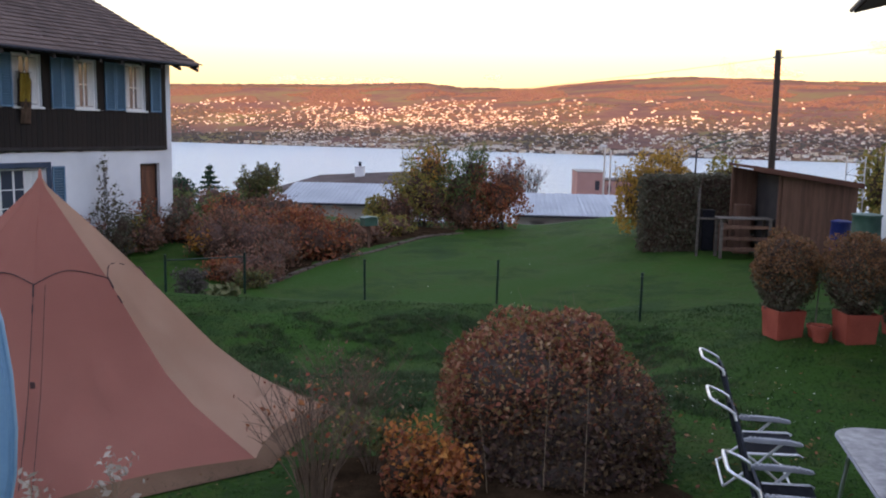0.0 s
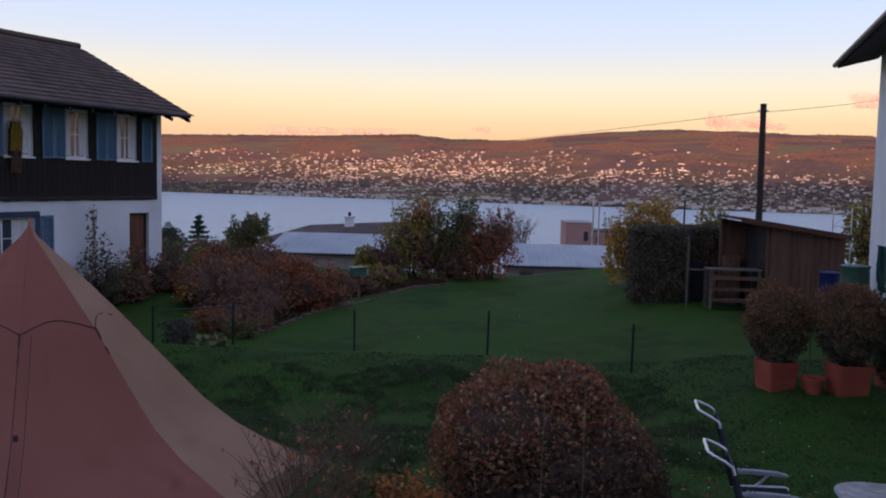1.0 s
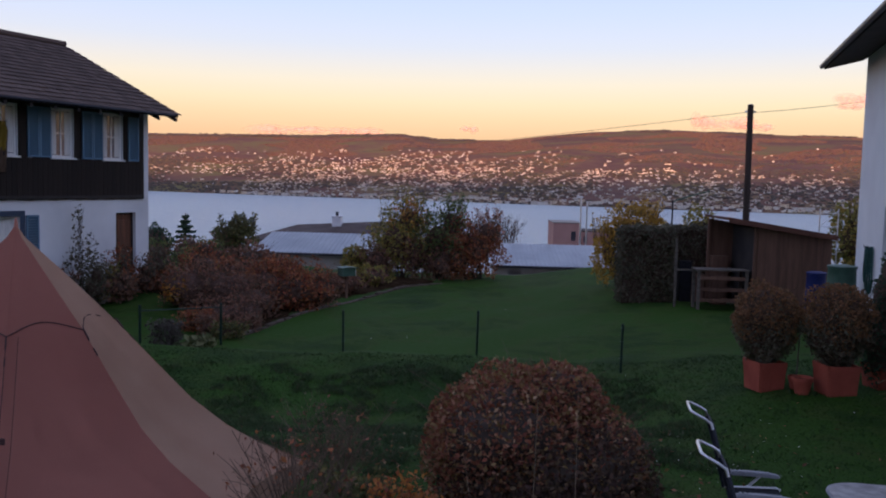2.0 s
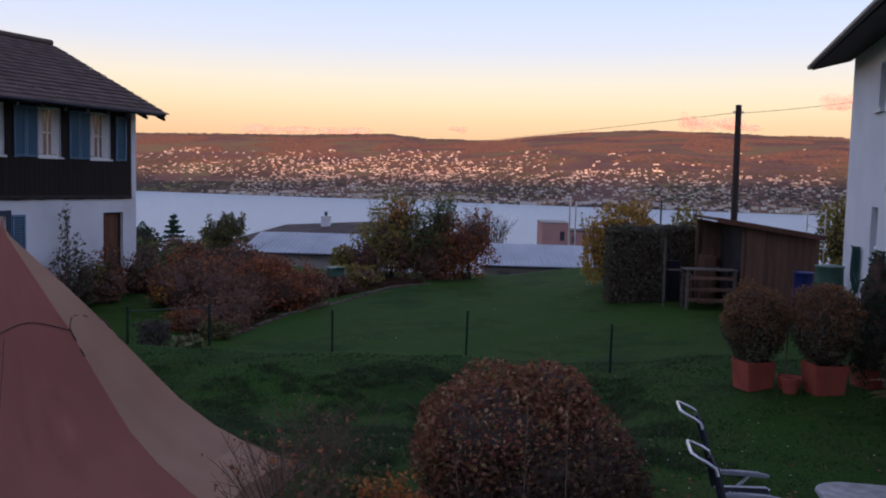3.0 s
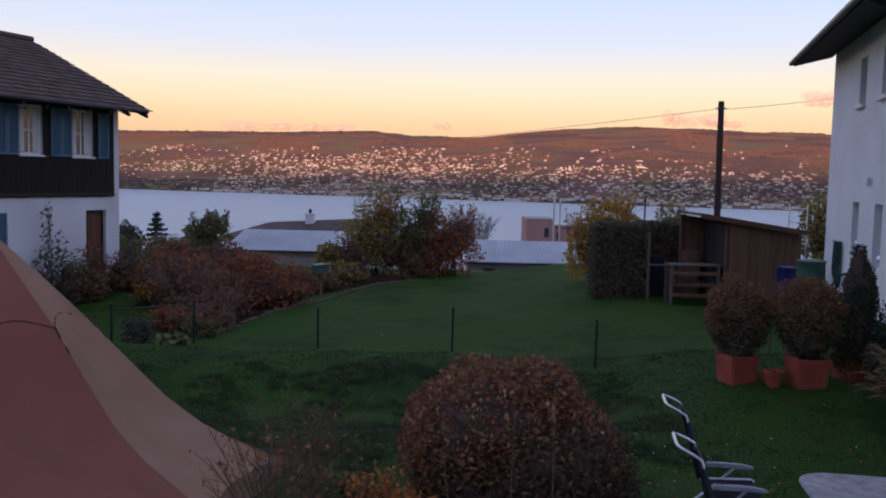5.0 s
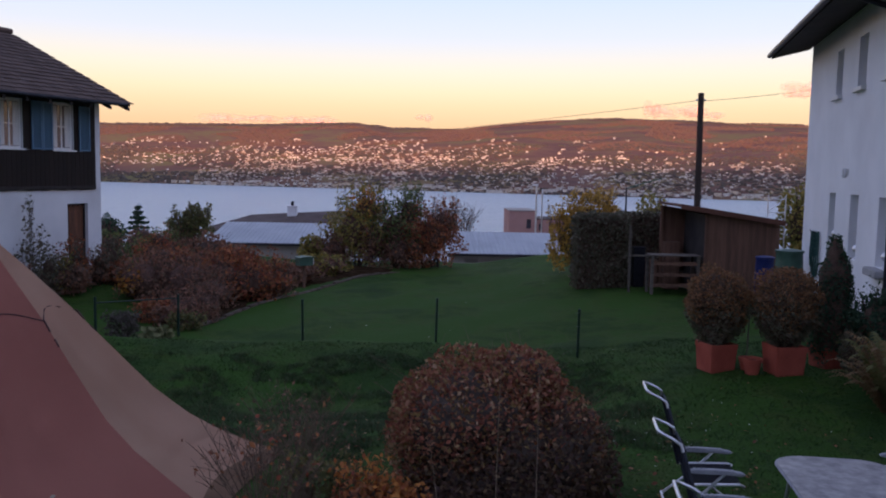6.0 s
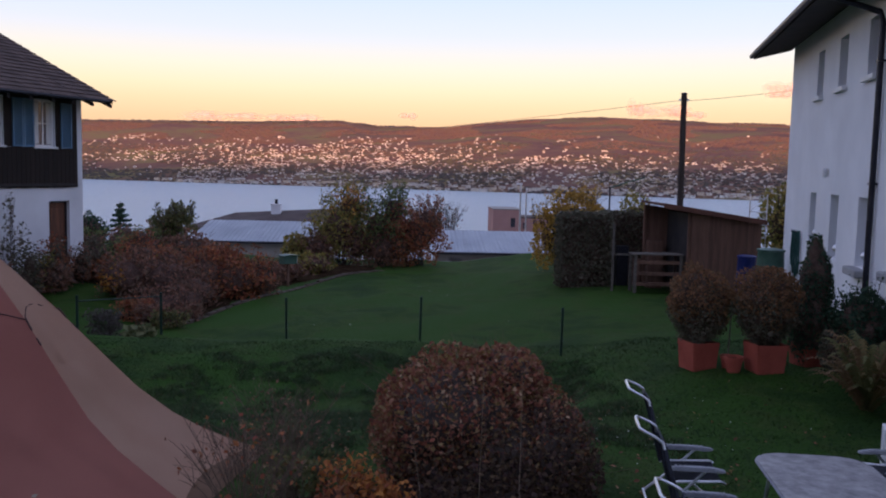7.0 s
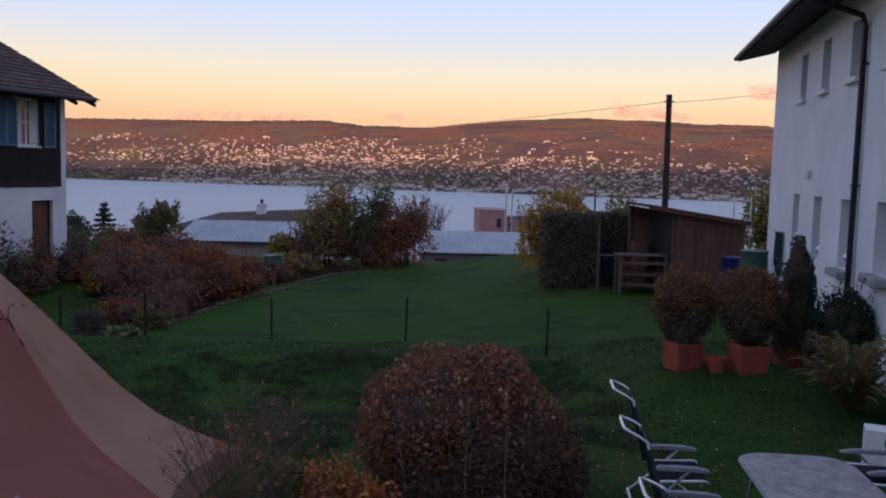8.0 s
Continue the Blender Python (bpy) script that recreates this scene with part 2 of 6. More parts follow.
MOSS = [(0.085, 0.105, 0.042), (0.14, 0.14, 0.055), (0.19, 0.15, 0.055), (0.06, 0.08, 0.04)]
BRONZE = [(0.27, 0.125, 0.060), (0.20, 0.105, 0.055), (0.14, 0.095, 0.05), (0.33, 0.16, 0.075)]
L_RED, L_RUST, L_GOLD, L_GREEN = leafy("red_leaves", RED), leafy("rust_leaves", RUST), leafy("golden_leaves", GOLD), leafy("green_leaves", GREEN)
L_YELLOW = leafy("yellow_leaves", [(0.46, 0.27, 0.05), (0.56, 0.34, 0.07), (0.40, 0.24, 0.06), (0.30, 0.22, 0.06)], through_light=0.5)
L_FLAME = leafy("flame_leaves", [(0.42, 0.15, 0.045), (0.50, 0.22, 0.055), (0.33, 0.10, 0.045), (0.28, 0.13, 0.05)])
L_HEDGE, L_MOSS, L_BRONZE = leafy("hedge_leaves", HEDGE), leafy("mossy_leaves", MOSS), leafy("bronzed_needles", BRONZE)
L_DUSKY = leafy("shade_toned_low_leaves", DUSKY)
L_DARK, L_OLIVE, L_BROWN = leafy("dark_needles", DARKGREEN), leafy("olive_leaves", OLIVE), leafy("browned_needles", BROWNGREEN)
L_GRASS = leafy("grass_blades", [(0.014, 0.033, 0.012), (0.019, 0.045, 0.013), (0.024, 0.057, 0.014), (0.038, 0.056, 0.018)])
L_TUFT = leafy("tuft_blades", [(0.026, 0.058, 0.020), (0.036, 0.074, 0.024), (0.048, 0.076, 0.028), (0.085, 0.078, 0.042), (0.030, 0.064, 0.034)])
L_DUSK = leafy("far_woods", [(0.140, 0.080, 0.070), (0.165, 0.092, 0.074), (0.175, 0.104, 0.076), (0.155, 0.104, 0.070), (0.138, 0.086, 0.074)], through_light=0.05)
# lower-slope shade and haze put into this duller colour; dark crest woods share it
L_TOWNTREE = leafy("far_trees_shade_toned", [(0.085, 0.070, 0.066), (0.10, 0.078, 0.068), (0.088, 0.080, 0.062), (0.115, 0.084, 0.070)], through_light=0.05)


# ---- building helpers ----
def mesh_of(name, bm, material, smooth=False):
    bm.normal_update()
    me = bpy.data.meshes.new(name)
    bm.to_mesh(me)
    bm.free()
    me.materials.append(material)
    if smooth:
        me.shade_smooth()
        me.set_sharp_from_angle(angle=radians(40))
    return me


def part(name, bm, material, parent=None, label="", smooth=False):
    """Link a bmesh (or a ready mesh) as one object under a thing or a part."""
    me = mesh_of(name, bm, material, smooth) if isinstance(bm, bmesh.types.BMesh) else bm
    ob = new(name, me)
    ob.parent = parent
    return tagged(ob, label)


def thing(name, label, category, at, group="", kind=""):
    ob = new(name)
    ob.empty_display_size = 0.2
    ob.matrix_world = at
    return tagged(ob, label, category, group, kind)


def box(x0, x1, y0, y1, z0, z1, bevel=0.0, bm=None):
    bm = bm or bmesh.new()
    made = bmesh.ops.create_cube(bm, size=1, matrix=Matrix.Translation(((x0 + x1) / 2, (y0 + y1) / 2, (z0 + z1) / 2)) @ Matrix.Diagonal((x1 - x0, y1 - y0, z1 - z0, 1)))
    if bevel:
        es = {e for v in made["verts"] for e in v.link_edges}
        bmesh.ops.bevel(bm, geom=list(es), offset=bevel, segments=2, affect="EDGES", profile=0.5)
    return bm


def prism(outline, y0, y1, bm=None):
    """Extrude an outline in x and z from y0 to y1."""
    bm = bm or bmesh.new()
    a = [bm.verts.new((x, y0, z)) for x, z in outline]
    b = [bm.verts.new((x, y1, z)) for x, z in outline]
    bm.faces.new(a)
    bm.faces.new(b[::-1])
    k = len(a)
    for i in range(k):
        bm.faces.new((a[i], b[i], b[(i + 1) % k], a[(i + 1) % k]))
    bmesh.ops.recalc_face_normals(bm, faces=bm.faces)
    return bm


def tube(points, radius, sides=8, bm=None, taper=1.0):
    """A round bar along points; taper: the far end's share of the radius."""
    bm = bm or bmesh.new()
    pts = [Vector(p) for p in points]
    rings = []
    for i, p in enumerate(pts):
        d = (pts[min(i + 1, len(pts) - 1)] - pts[max(i - 1, 0)]).normalized()
        u = d.orthogonal().normalized() if i == 0 else (rings_u - d * rings_u.dot(d)).normalized()
        rings_u = u
        v = d.cross(u)
        r = radius * (1 + (taper - 1) * i / max(1, len(pts) - 1))
        rings.append([bm.verts.new(p + (u * math.cos(2 * math.pi * k / sides) + v * math.sin(2 * math.pi * k / sides)) * r) for k in range(sides)])
    for a, b in zip(rings, rings[1:]):
        for k in range(sides):
            bm.faces.new((a[k], a[(k + 1) % sides], b[(k + 1) % sides], b[k]))
    bm.faces.new(rings[0][::-1])
    bm.faces.new(rings[-1])
    return bm


def lathe(profile, sides=24, bm=None, squash=(1, 1)):
    bm = bm or bmesh.new()
    rings = [[bm.verts.new((r * math.cos(2 * math.pi * k / sides) * squash[0], r * math.sin(2 * math.pi * k / sides) * squash[1], z)) for k in range(sides)] for r, z in profile]
    for a, b in zip(rings, rings[1:]):
        for k in range(sides):
            bm.faces.new((a[k], a[(k + 1) % sides], b[(k + 1) % sides], b[k]))
    bm.faces.new(rings[0][::-1])
    bm.faces.new(rings[-1])
    bmesh.ops.recalc_face_normals(bm, faces=bm.faces)
    return bm


def pierced(x0, x1, y0, y1, z0, z1, holes):
    """A wall with openings (x0, x1, z0, z1) that go right through it."""
    xs = sorted({x0, x1, *(h[0] for h in holes), *(h[1] for h in holes)})
    zs = sorted({z0, z1, *(h[2] for h in holes), *(h[3] for h in holes)})
    bm = bmesh.new()
    solid = lambda i, k: 0 <= i < len(xs) - 1 and 0 <= k < len(zs) - 1 and not any(h[0] <= (xs[i] + xs[i + 1]) / 2 <= h[1] and h[2] <= (zs[k] + zs[k + 1]) / 2 <= h[3] for h in holes)
    grid = {}

    def vert(i, y, k):
        if (i, y, k) not in grid:
            grid[i, y, k] = bm.verts.new((xs[i], y, zs[k]))
        return grid[i, y, k]

    for i in range(len(xs) - 1):
        for k in range(len(zs) - 1):
            if not solid(i, k):
                continue
            for y in (y0, y1):
                bm.faces.new([vert(a, y, c) for a, c in ((i, k), (i + 1, k), (i + 1, k + 1), (i, k + 1))])
            for (di, dk), (p, q) in {(-1, 0): ((i, k), (i, k + 1)), (1, 0): ((i + 1, k), (i + 1, k + 1)), (0, -1): ((i, k), (i + 1, k)), (0, 1): ((i, k + 1), (i + 1, k + 1))}.items():
                if not solid(i + di, k + dk):
                    bm.faces.new([vert(p[0], y0, p[1]), vert(q[0], y0, q[1]), vert(q[0], y1, q[1]), vert(p[0], y1, p[1])])
    bmesh.ops.recalc_face_normals(bm, faces=bm.faces)
    return bm


rng = np.random.default_rng(7)


def leaf_mesh(name, material, places, size, droop=0.0, long=1.6, facing=None):
    """Many small leaves, each a bent diamond of four corners, at the given places."""
    n = len(places)
    a = rng.normal(size=(n, 3))
    if facing is not None:
        a = a * 0.7 + facing
    a[:, 2] += droop
    a /= np.linalg.norm(a, axis=1)[:, None]
    h = rng.normal(size=(n, 3))
    b = np.cross(a, h)
    b /= np.linalg.norm(b, axis=1)[:, None]
    c = np.cross(a, b)
    s = size * rng.uniform(0.55, 1.3, (n, 1))
    tip = places + b * s * long * 0.5
    v = np.stack([places - b * s * long * 0.5, places + c * s * 0.5 + a * s * 0.12, tip, places - c * s * 0.5 + a * s * 0.12], 1).reshape(-1, 3)
    me = bpy.data.meshes.new(name)
    me.from_pydata(v.tolist(), [], np.arange(4 * n).reshape(-1, 4).tolist())
    me.materials.append(material)
    return me


def shell(n, centre, radii, inner=0.75, floor=-9.0, lumps=0.16, seed=0):
    """Places in the outer layer of a lumpy ellipsoid."""
    g = np.random.default_rng(seed + 11)
    d = g.normal(size=(int(n * 1.6), 3))
    d /= np.linalg.norm(d, axis=1)[:, None]
    k = 1 + lumps * (np.sin(d[:, 0] * 5 + seed) * np.cos(d[:, 1] * 4 + 2 * seed) + np.sin(d[:, 2] * 7 + d[:, 0] * 6 + seed) * 0.6)
    r = (inner + (1 - inner) * g.uniform(0, 1, len(d)) ** 0.6) * k
    p = np.array(centre) + d * r[:, None] * np.array(radii)
    p = p[p[:, 2] > floor]
    return p[:n]


# ---- the lie of the land ----
def ss(a, b, v):
    k = np.clip((v - a) / (b - a), 0, 1)
    return k * k * (3 - 2 * k)


LAKE_Z = -60.5
CREST = [(-0.7, 0.045), (-0.386, 0.0467), (-0.264, 0.0487), (-0.21, 0.049), (-0.078, 0.053), (-0.04, 0.0479), (0.04, 0.0492), (0.078, 0.0543), (0.14, 0.061), (0.237, 0.065), (0.33, 0.0622), (0.435, 0.0614), (0.8, 0.058)]
RIDGE_Y = 4300.0


def shore(x):
    return 2640 - 0.42 * np.clip(x, -2500, 2500)


def height(x, y):
    """Ground height: the garden, the slope to the lake, the far hillside, and the ridge behind that shades the garden."""
    x, y = np.asarray(x, float), np.asarray(y, float)
    z = 0.35 - 1.0 * np.clip((y - 7.0) / 12.5, 0, 1) - 0.2 * ss(20, 40, y) - (0.24 * ss(18.2, 19.4, y) - 0.16 * ss(14.5, 18.0, y)) * ss(4.5, 1.5, x)
    z = z - 0.46 * np.exp(-((y - 13.4) / 2.2) ** 2) * ss(4.2, 1.6, x)
    z = z + 0.36 * ss(2.5, 6.5, x) * ss(9, 14, y) + 0.45 * ss(-6, -10.5, x) * ss(22, 27, y)
    z = z + 0.03 * np.sin(x * 1.1 + y * 0.5) * ss(8, 14, y) + 0.02 * np.sin(x * 2.3 - y * 1.7)
    z = z - 1.7 * ss(40, 48, y) - 72 * np.clip((y - 56) / 480, 0, 1)
    z = z + 194 * ss(-60, -700, y)
    crest = np.interp(x / np.maximum(y, 1), [c[0] for c in CREST], [c[1] for c in CREST]) * (RIDGE_Y + 0.9) + 3.5
    v = np.clip((y - shore(x)) / (RIDGE_Y - shore(x)), -0.05, 1)
    wave = 9 * np.sin(x * 0.004 + y * 0.002) * np.sin(v * 3.14) + 5 * np.sin(x * 0.011 - y * 0.006) * np.sin(v * 3.14)
    far = LAKE_Z - 3 + (crest - LAKE_Z + 3) * np.where(v > 0, np.abs(v) ** 0.92, v) + wave
    return np.where(y > 1500, np.maximum(far, -75), z) - 60 * ss(RIDGE_Y, RIDGE_Y + 500, y)


def ground():
    half = np.concatenate([np.arange(0, 25, 0.5), 25 * 1.05 ** np.arange(0, 112)])
    xs = np.concatenate([-half[:0:-1], half])
    ys = np.concatenate([-np.geomspace(1800, 20, 40)[:-1], np.arange(-20, 60, 0.5), np.geomspace(60, 900, 45)[:-1], np.linspace(900, 1900, 6)[:-1], np.arange(1900, 4801, 25)])
    X, Y = np.meshgrid(xs, ys)
    Z = height(X, Y)
    nx, ny = len(xs), len(ys)
    idx = np.arange(nx * ny).reshape(ny, nx)
    f = np.stack([idx[:-1, :-1], idx[:-1, 1:], idx[1:, 1:], idx[1:, :-1]], -1).reshape(-1, 4)
    me = bpy.data.meshes.new("ground")
    me.from_pydata(np.stack([X, Y, Z], -1).reshape(-1, 3).tolist(), [], f.tolist())
    me.materials.append(M_LAWN)
    me.materials.append(M_FAR)
    slot = np.repeat((ys[:-1] > 46) | (ys[:-1] < -30), nx - 1).astype(np.int32)
    me.polygons.foreach_set("material_index", slot)
    me.shade_smooth()
    return tagged(new("ground", me), "grassy garden slope falling away to a lake valley", "ground", kind="structure")


def gz(x, y):
    return float(height(x, y))


ground()
lake = part("water", box(-6000, 6000, 500, 3900, LAKE_Z - 4, LAKE_Z), M_LAKE)
tagged(lake, "calm pale blue lake lying below the gardens", "lake", kind="structure")


# ---- the chalet with dark boards ----
def casement(parent, x0, x1, z0, z1, y, out=-1, name="window", bars=1, curtain=True, thick=0.05):
    """A white casement in an opening; out: which way y points outdoors."""
    w = part(name, frame_ring(x0, x1, z0, z1, 0.06, y, y + thick), M_WHITEWOOD, parent, "white painted window frame")
    mid = (x0 + x1) / 2
    part("mullion", box(mid - 0.03, mid + 0.03, y + 0.005, y + thick - 0.005, z0 + 0.06, z1 - 0.06, 0.006), M_WHITEWOOD, w)
    for i in range(bars):
        z = z0 + (z1 - z0) * (i + 1.15) / (bars + 1.3)
        for a, b in ((x0 + 0.06, mid - 0.03), (mid + 0.03, x1 - 0.06)):
            part("glazing_bar", box(a, b, y + 0.012, y + thick - 0.012, z - 0.014, z + 0.014), M_WHITEWOOD, w)
    for a, b in ((x0 + 0.06, mid - 0.03), (mid + 0.03, x1 - 0.06)):
        part("pane", box(a, b, y + 0.02, y + 0.028, z0 + 0.06, z1 - 0.06), M_GLASS, w)
    if curtain:
        for a, b in ((x0 + 0.05, x0 + (x1 - x0) * 0.30), (x1 - (x1 - x0) * 0.34, x1 - 0.05)):
            bm = bmesh.new()
            k = 14
            lo = [bm.verts.new((a + (b - a) * i / k, y + 0.012 - 0.004 * math.sin(i * 1.9), z0 + 0.08)) for i in range(k + 1)]
            hi = [bm.verts.new((a + (b - a) * i / k, y + 0.012 - 0.004 * math.sin(i * 1.9 + 0.4), z1 - 0.08)) for i in range(k + 1)]
            for i in range(k):
                bm.faces.new((lo[i], lo[i + 1], hi[i + 1], hi[i]))
            part("curtain", bm, M_CURTAIN, w, "drawn-back white curtain")
    return w


def frame_ring(x0, x1, z0, z1, w, y0, y1):
    return pierced(x0, x1, y0, y1, z0, z1, [(x0 + w, x1 - w, z0 + w, z1 - w)])


def shutter(parent, x0, x1, z0, z1, y, leaves=1):
    """A louvred shutter laid back against a wall."""
    wd = (x1 - x0) / leaves
    for i in range(leaves):
        a, b = x0 + i * wd + 0.008, x0 + (i + 1) * wd - 0.008
        s = part("shutter", frame_ring(a, b, z0, z1, 0.05, y - 0.045, y - 0.005), M_BLUE, parent, "faded blue louvred shutter")
        n = max(4, int((z1 - z0 - 0.1) / 0.075))
        me = None
        for k in range(n):
            z = z0 + 0.05 + (z1 - z0 - 0.1) * (k + 0.5) / n
            if me is None:
                bm = box(-(b - a) / 2 + 0.05, (b - a) / 2 - 0.05, -0.006, 0.006, -0.04, 0.04)
                bmesh.ops.rotate(bm, verts=bm.verts, matrix=Matrix.Rotation(radians(35), 3, "X"))
                me = mesh_of("slat", bm, M_BLUE)
            sl = part("slat", me, M_BLUE, s)
            sl.location = ((a + b) / 2, y - 0.025, z)


def chalet():
    h = thing("chalet", "two-storey house, white below, dark boards and blue shutters above", "house", pose(-10.66, 27.65, 0, 0, 0, 66.8))
    X0, D = -14.0, 8.8
    doors = (-1.42, -0.58, -0.12, 2.23)
    gw = (-6.9, -4.96, 0.5, 2.33)
    part("wall", pierced(X0, 0, 0, 0.35, -0.9, 2.76, [doors, gw]), M_STUCCO_OLD, h, "white plastered ground-floor wall")
    ups = [(-10.1, -9.2, 3.93, 5.36), (-8.0, -7.1, 3.93, 5.36), (-5.92, -5.02, 3.93, 5.36), (-3.88, -3.08, 3.93, 5.36), (-1.95, -1.14, 3.93, 5.36)]
    part("wall", pierced(X0, -0.002, 0.0, 0.35, 2.762, 5.95, ups), M_STUCCO_OLD, h)
    cl = part("cladding", pierced(X0, -0.24, -0.03, -0.002, 3.9, 5.9, [(a - 0.03, b + 0.03, c - 0.031, d + 0.03) for a, b, c, d in ups]), M_DARKWOOD, h, "dark stained timber cladding")
    gable = [(0.36, -0.9), (D, -0.9), (D, 5.7), (D / 2, 7.75), (0.36, 5.7)]
    for x0, x1 in ((-0.35, 0.0), (X0, X0 + 0.35)):
        bm = prism([(y, z) for y, z in gable], x0, x1)
        for v in bm.verts:
            v.co = Vector((v.co.y, v.co.x, v.co.z))
        bmesh.ops.recalc_face_normals(bm, faces=bm.faces)
        part("gable_wall", bm, M_STUCCO_OLD, h)
    part("wall", box(X0 + 0.36, -0.36, D - 0.35, D - 0.004, -0.9, 5.9), M_STUCCO_OLD, h)
    part("storey_beam", box(X0, -0.26, -0.07, -0.032, 2.70, 2.79, 0.008), M_ROOFDARK, h)
    me = mesh_of("board", box(-0.083, 0.083, -0.055, -0.03, 2.66, 3.9, 0.006), M_DARKWOOD)
    for i in range(80):
        b = part("board", me, M_DARKWOOD, cl)
        b.location = (-0.34 - i * 0.172, 0, random.uniform(-0.015, 0.015))
    for i, (a, b, c, d) in enumerate(ups):
        casement(h, a, b, c, d, 0.05)
        part("sill", box(a - 0.05, b + 0.05, -0.10, 0.049, c - 0.06, c - 0.004, 0.008), M_WHITEWOOD, h)
        shutter(h, a - 0.84, a - 0.03, c - 0.02, d, -0.034, 2)
    shutter(h, -0.94, -0.48, 3.9, 5.32, -0.034, 1)
    # ground-floor window, its dark surround and shutter
    casement(h, gw[0], gw[1], gw[2], gw[3] - 0.12, 0.12, bars=2)
    part("lintel", box(gw[0] - 0.02, gw[1] + 0.16, -0.03, 0.10, gw[3] - 0.12, gw[3] + 0.04, 0.01), M_NAVY, h, "dark blue window surround")
    part("window_post", box(gw[1] - 0.002, gw[1] + 0.16, -0.03, -0.002, gw[2], gw[3] - 0.122, 0.006), M_NAVY, h)
    part("sill", box(gw[0] - 0.08, gw[1] + 0.2, -0.14, 0.119, gw[2] - 0.09, gw[2] - 0.002, 0.01), M_WHITEWOOD, h)
    shutter(h, gw[1] + 0.18, gw[1] + 0.62, 0.75, 2.24, -0.002, 1)
    # door set back in its opening
    d = part("door", box(doors[0] + 0.05, doors[1] - 0.05, 0.16, 0.21, -0.12, doors[3] - 0.06, 0.006), M_DOOR, h, "red-brown wooden door")
    for z0, z1 in ((0.05, 0.9), (1.05, 1.98)):
        part("door_panel", box(doors[0] + 0.17, doors[1] - 0.17, 0.135, 0.162, z0, z1, 0.015), M_DOOR, d)
    part("handle", tube([(-0.74, 0.15, 0.95), (-0.74, 0.09, 0.95), (-0.86, 0.09, 0.95)], 0.012), M_ALU, d, "metal lever handle")
    part("door_frame", frame_ring(doors[0], doors[1], -0.17, doors[3], 0.05, 0.12, 0.22), M_ROOFDARK, h)
    part("step", box(doors[0] - 0.2, doors[1] + 0.2, -0.5, 0.1, -0.6, -0.125, 0.02), M_GREYSTONE, h)
    # roof: two slopes of tiles, boards under the eaves
    rise, ry, rz, x_end = 0.474, 4.4, 8.05, 0.45
    for side in (0, 1):
        sgn = 1 if side == 0 else -1
        y_e = -0.88 if side == 0 else 2 * ry + 0.88
        bm = bmesh.new()
        th = 0.09
        zs = lambda y: rz - abs(y - ry) * rise
        vs = [bm.verts.new(c) for c in ((X0 - 0.5, y_e, zs(y_e) - 0.06), (x_end, y_e, zs(y_e) - 0.06), (x_end, ry, rz - 0.06), (X0 - 0.5, ry, rz - 0.06))]
        vt = [bm.verts.new(v.co - Vector((0, 0, th))) for v in vs]
        bm.faces.new(vs), bm.faces.new(vt[::-1])
        for i in range(4):
            bm.faces.new((vs[i], vt[i], vt[(i + 1) % 4], vs[(i + 1) % 4]))
        bmesh.ops.recalc_face_normals(bm, faces=bm.faces)
        roof = part("roof", bm, M_ROOFDARK, h, "dark boarded roof slope")
        if side == 0:
            tile_roof(roof, X0 - 0.5, x_end + 0.04, ry, rz, rise, -0.95)
            for i in range(18):
                x = x_end - 0.12 - i * 0.8
                bm = prism([(-0.92, zs(-0.92) - 0.17), (-0.92, zs(-0.92) - 0.27), (0.0, zs(0.0) - 0.32), (0.0, zs(0.0) - 0.17)], x - 0.05, x + 0.05)
                for v in bm.verts:
                    v.co = Vector((v.co.y, v.co.x, v.co.z))
                part("rafter", bm, M_ROOFDARK, h)
    part("ridge_cap", tube([(X0 - 0.5, ry, rz + 0.01), (x_end + 0.03, ry, rz + 0.01)], 0.11, 10), M_TILE, h)
    part("gutter", tube([(X0 - 0.5, -0.97, 5.44), (x_end - 0.3, -0.97, 5.44)], 0.055, 8), M_DARKMETAL, h)
    return h


def tile_roof(roof, x0, x1, ry, rz, rise, y_e):
    """Overlapping tiles in courses; those by the verge are single pieces."""
    ang = math.atan(rise)
    cw, cl = 0.30, 0.34
    run = math.hypot(ry - y_e, (ry - y_e) * rise)
    rows, cols = int(run / cl), int((x1 - x0) / cw)
    bm = box(-cw / 2 + 0.006, cw / 2 - 0.006, -0.03, cl, 0.0, 0.022, 0)
    for v in bm.verts:
        v.co.z += 0.014 * (1 - abs(v.co.x) / (cw / 2)) + (0.030 if v.co.y < 0 else 0.0)
    me = mesh_of("tile", bm, M_TILE)
    base = [v.co.copy() for v in me.vertices]
    faces = [tuple(p.vertices) for p in me.polygons]
    verts, polys = [], []
    for r in range(rows):
        for c in range(cols):
            y = y_e + r * cl * math.cos(ang)
            m = Matrix.Translation((x1 - (c + 0.5) * cw, y, rz - (ry - y) * rise - 0.055)) @ Matrix.Rotation(ang, 4, "X") @ Matrix.Rotation(random.gauss(0, 0.012), 4, "Z") @ Matrix.Translation((0, random.gauss(0, 0.008), random.uniform(0, 0.008)))
            if c < 18 and r * 18 < 300:
                t = part("tile", me, M_TILE, roof)
                t.matrix_local = m
            else:
                k = len(verts)
                verts += [tuple(m @ v) for v in base]
                polys += [tuple(k + i for i in f) for f in faces]
    j = bpy.data.meshes.new("tiling")
    j.from_pydata(verts, [], polys)
    j.materials.append(M_TILE)
    tagged(part("tiling", j, M_TILE, roof), kind="stuff")


chalet()


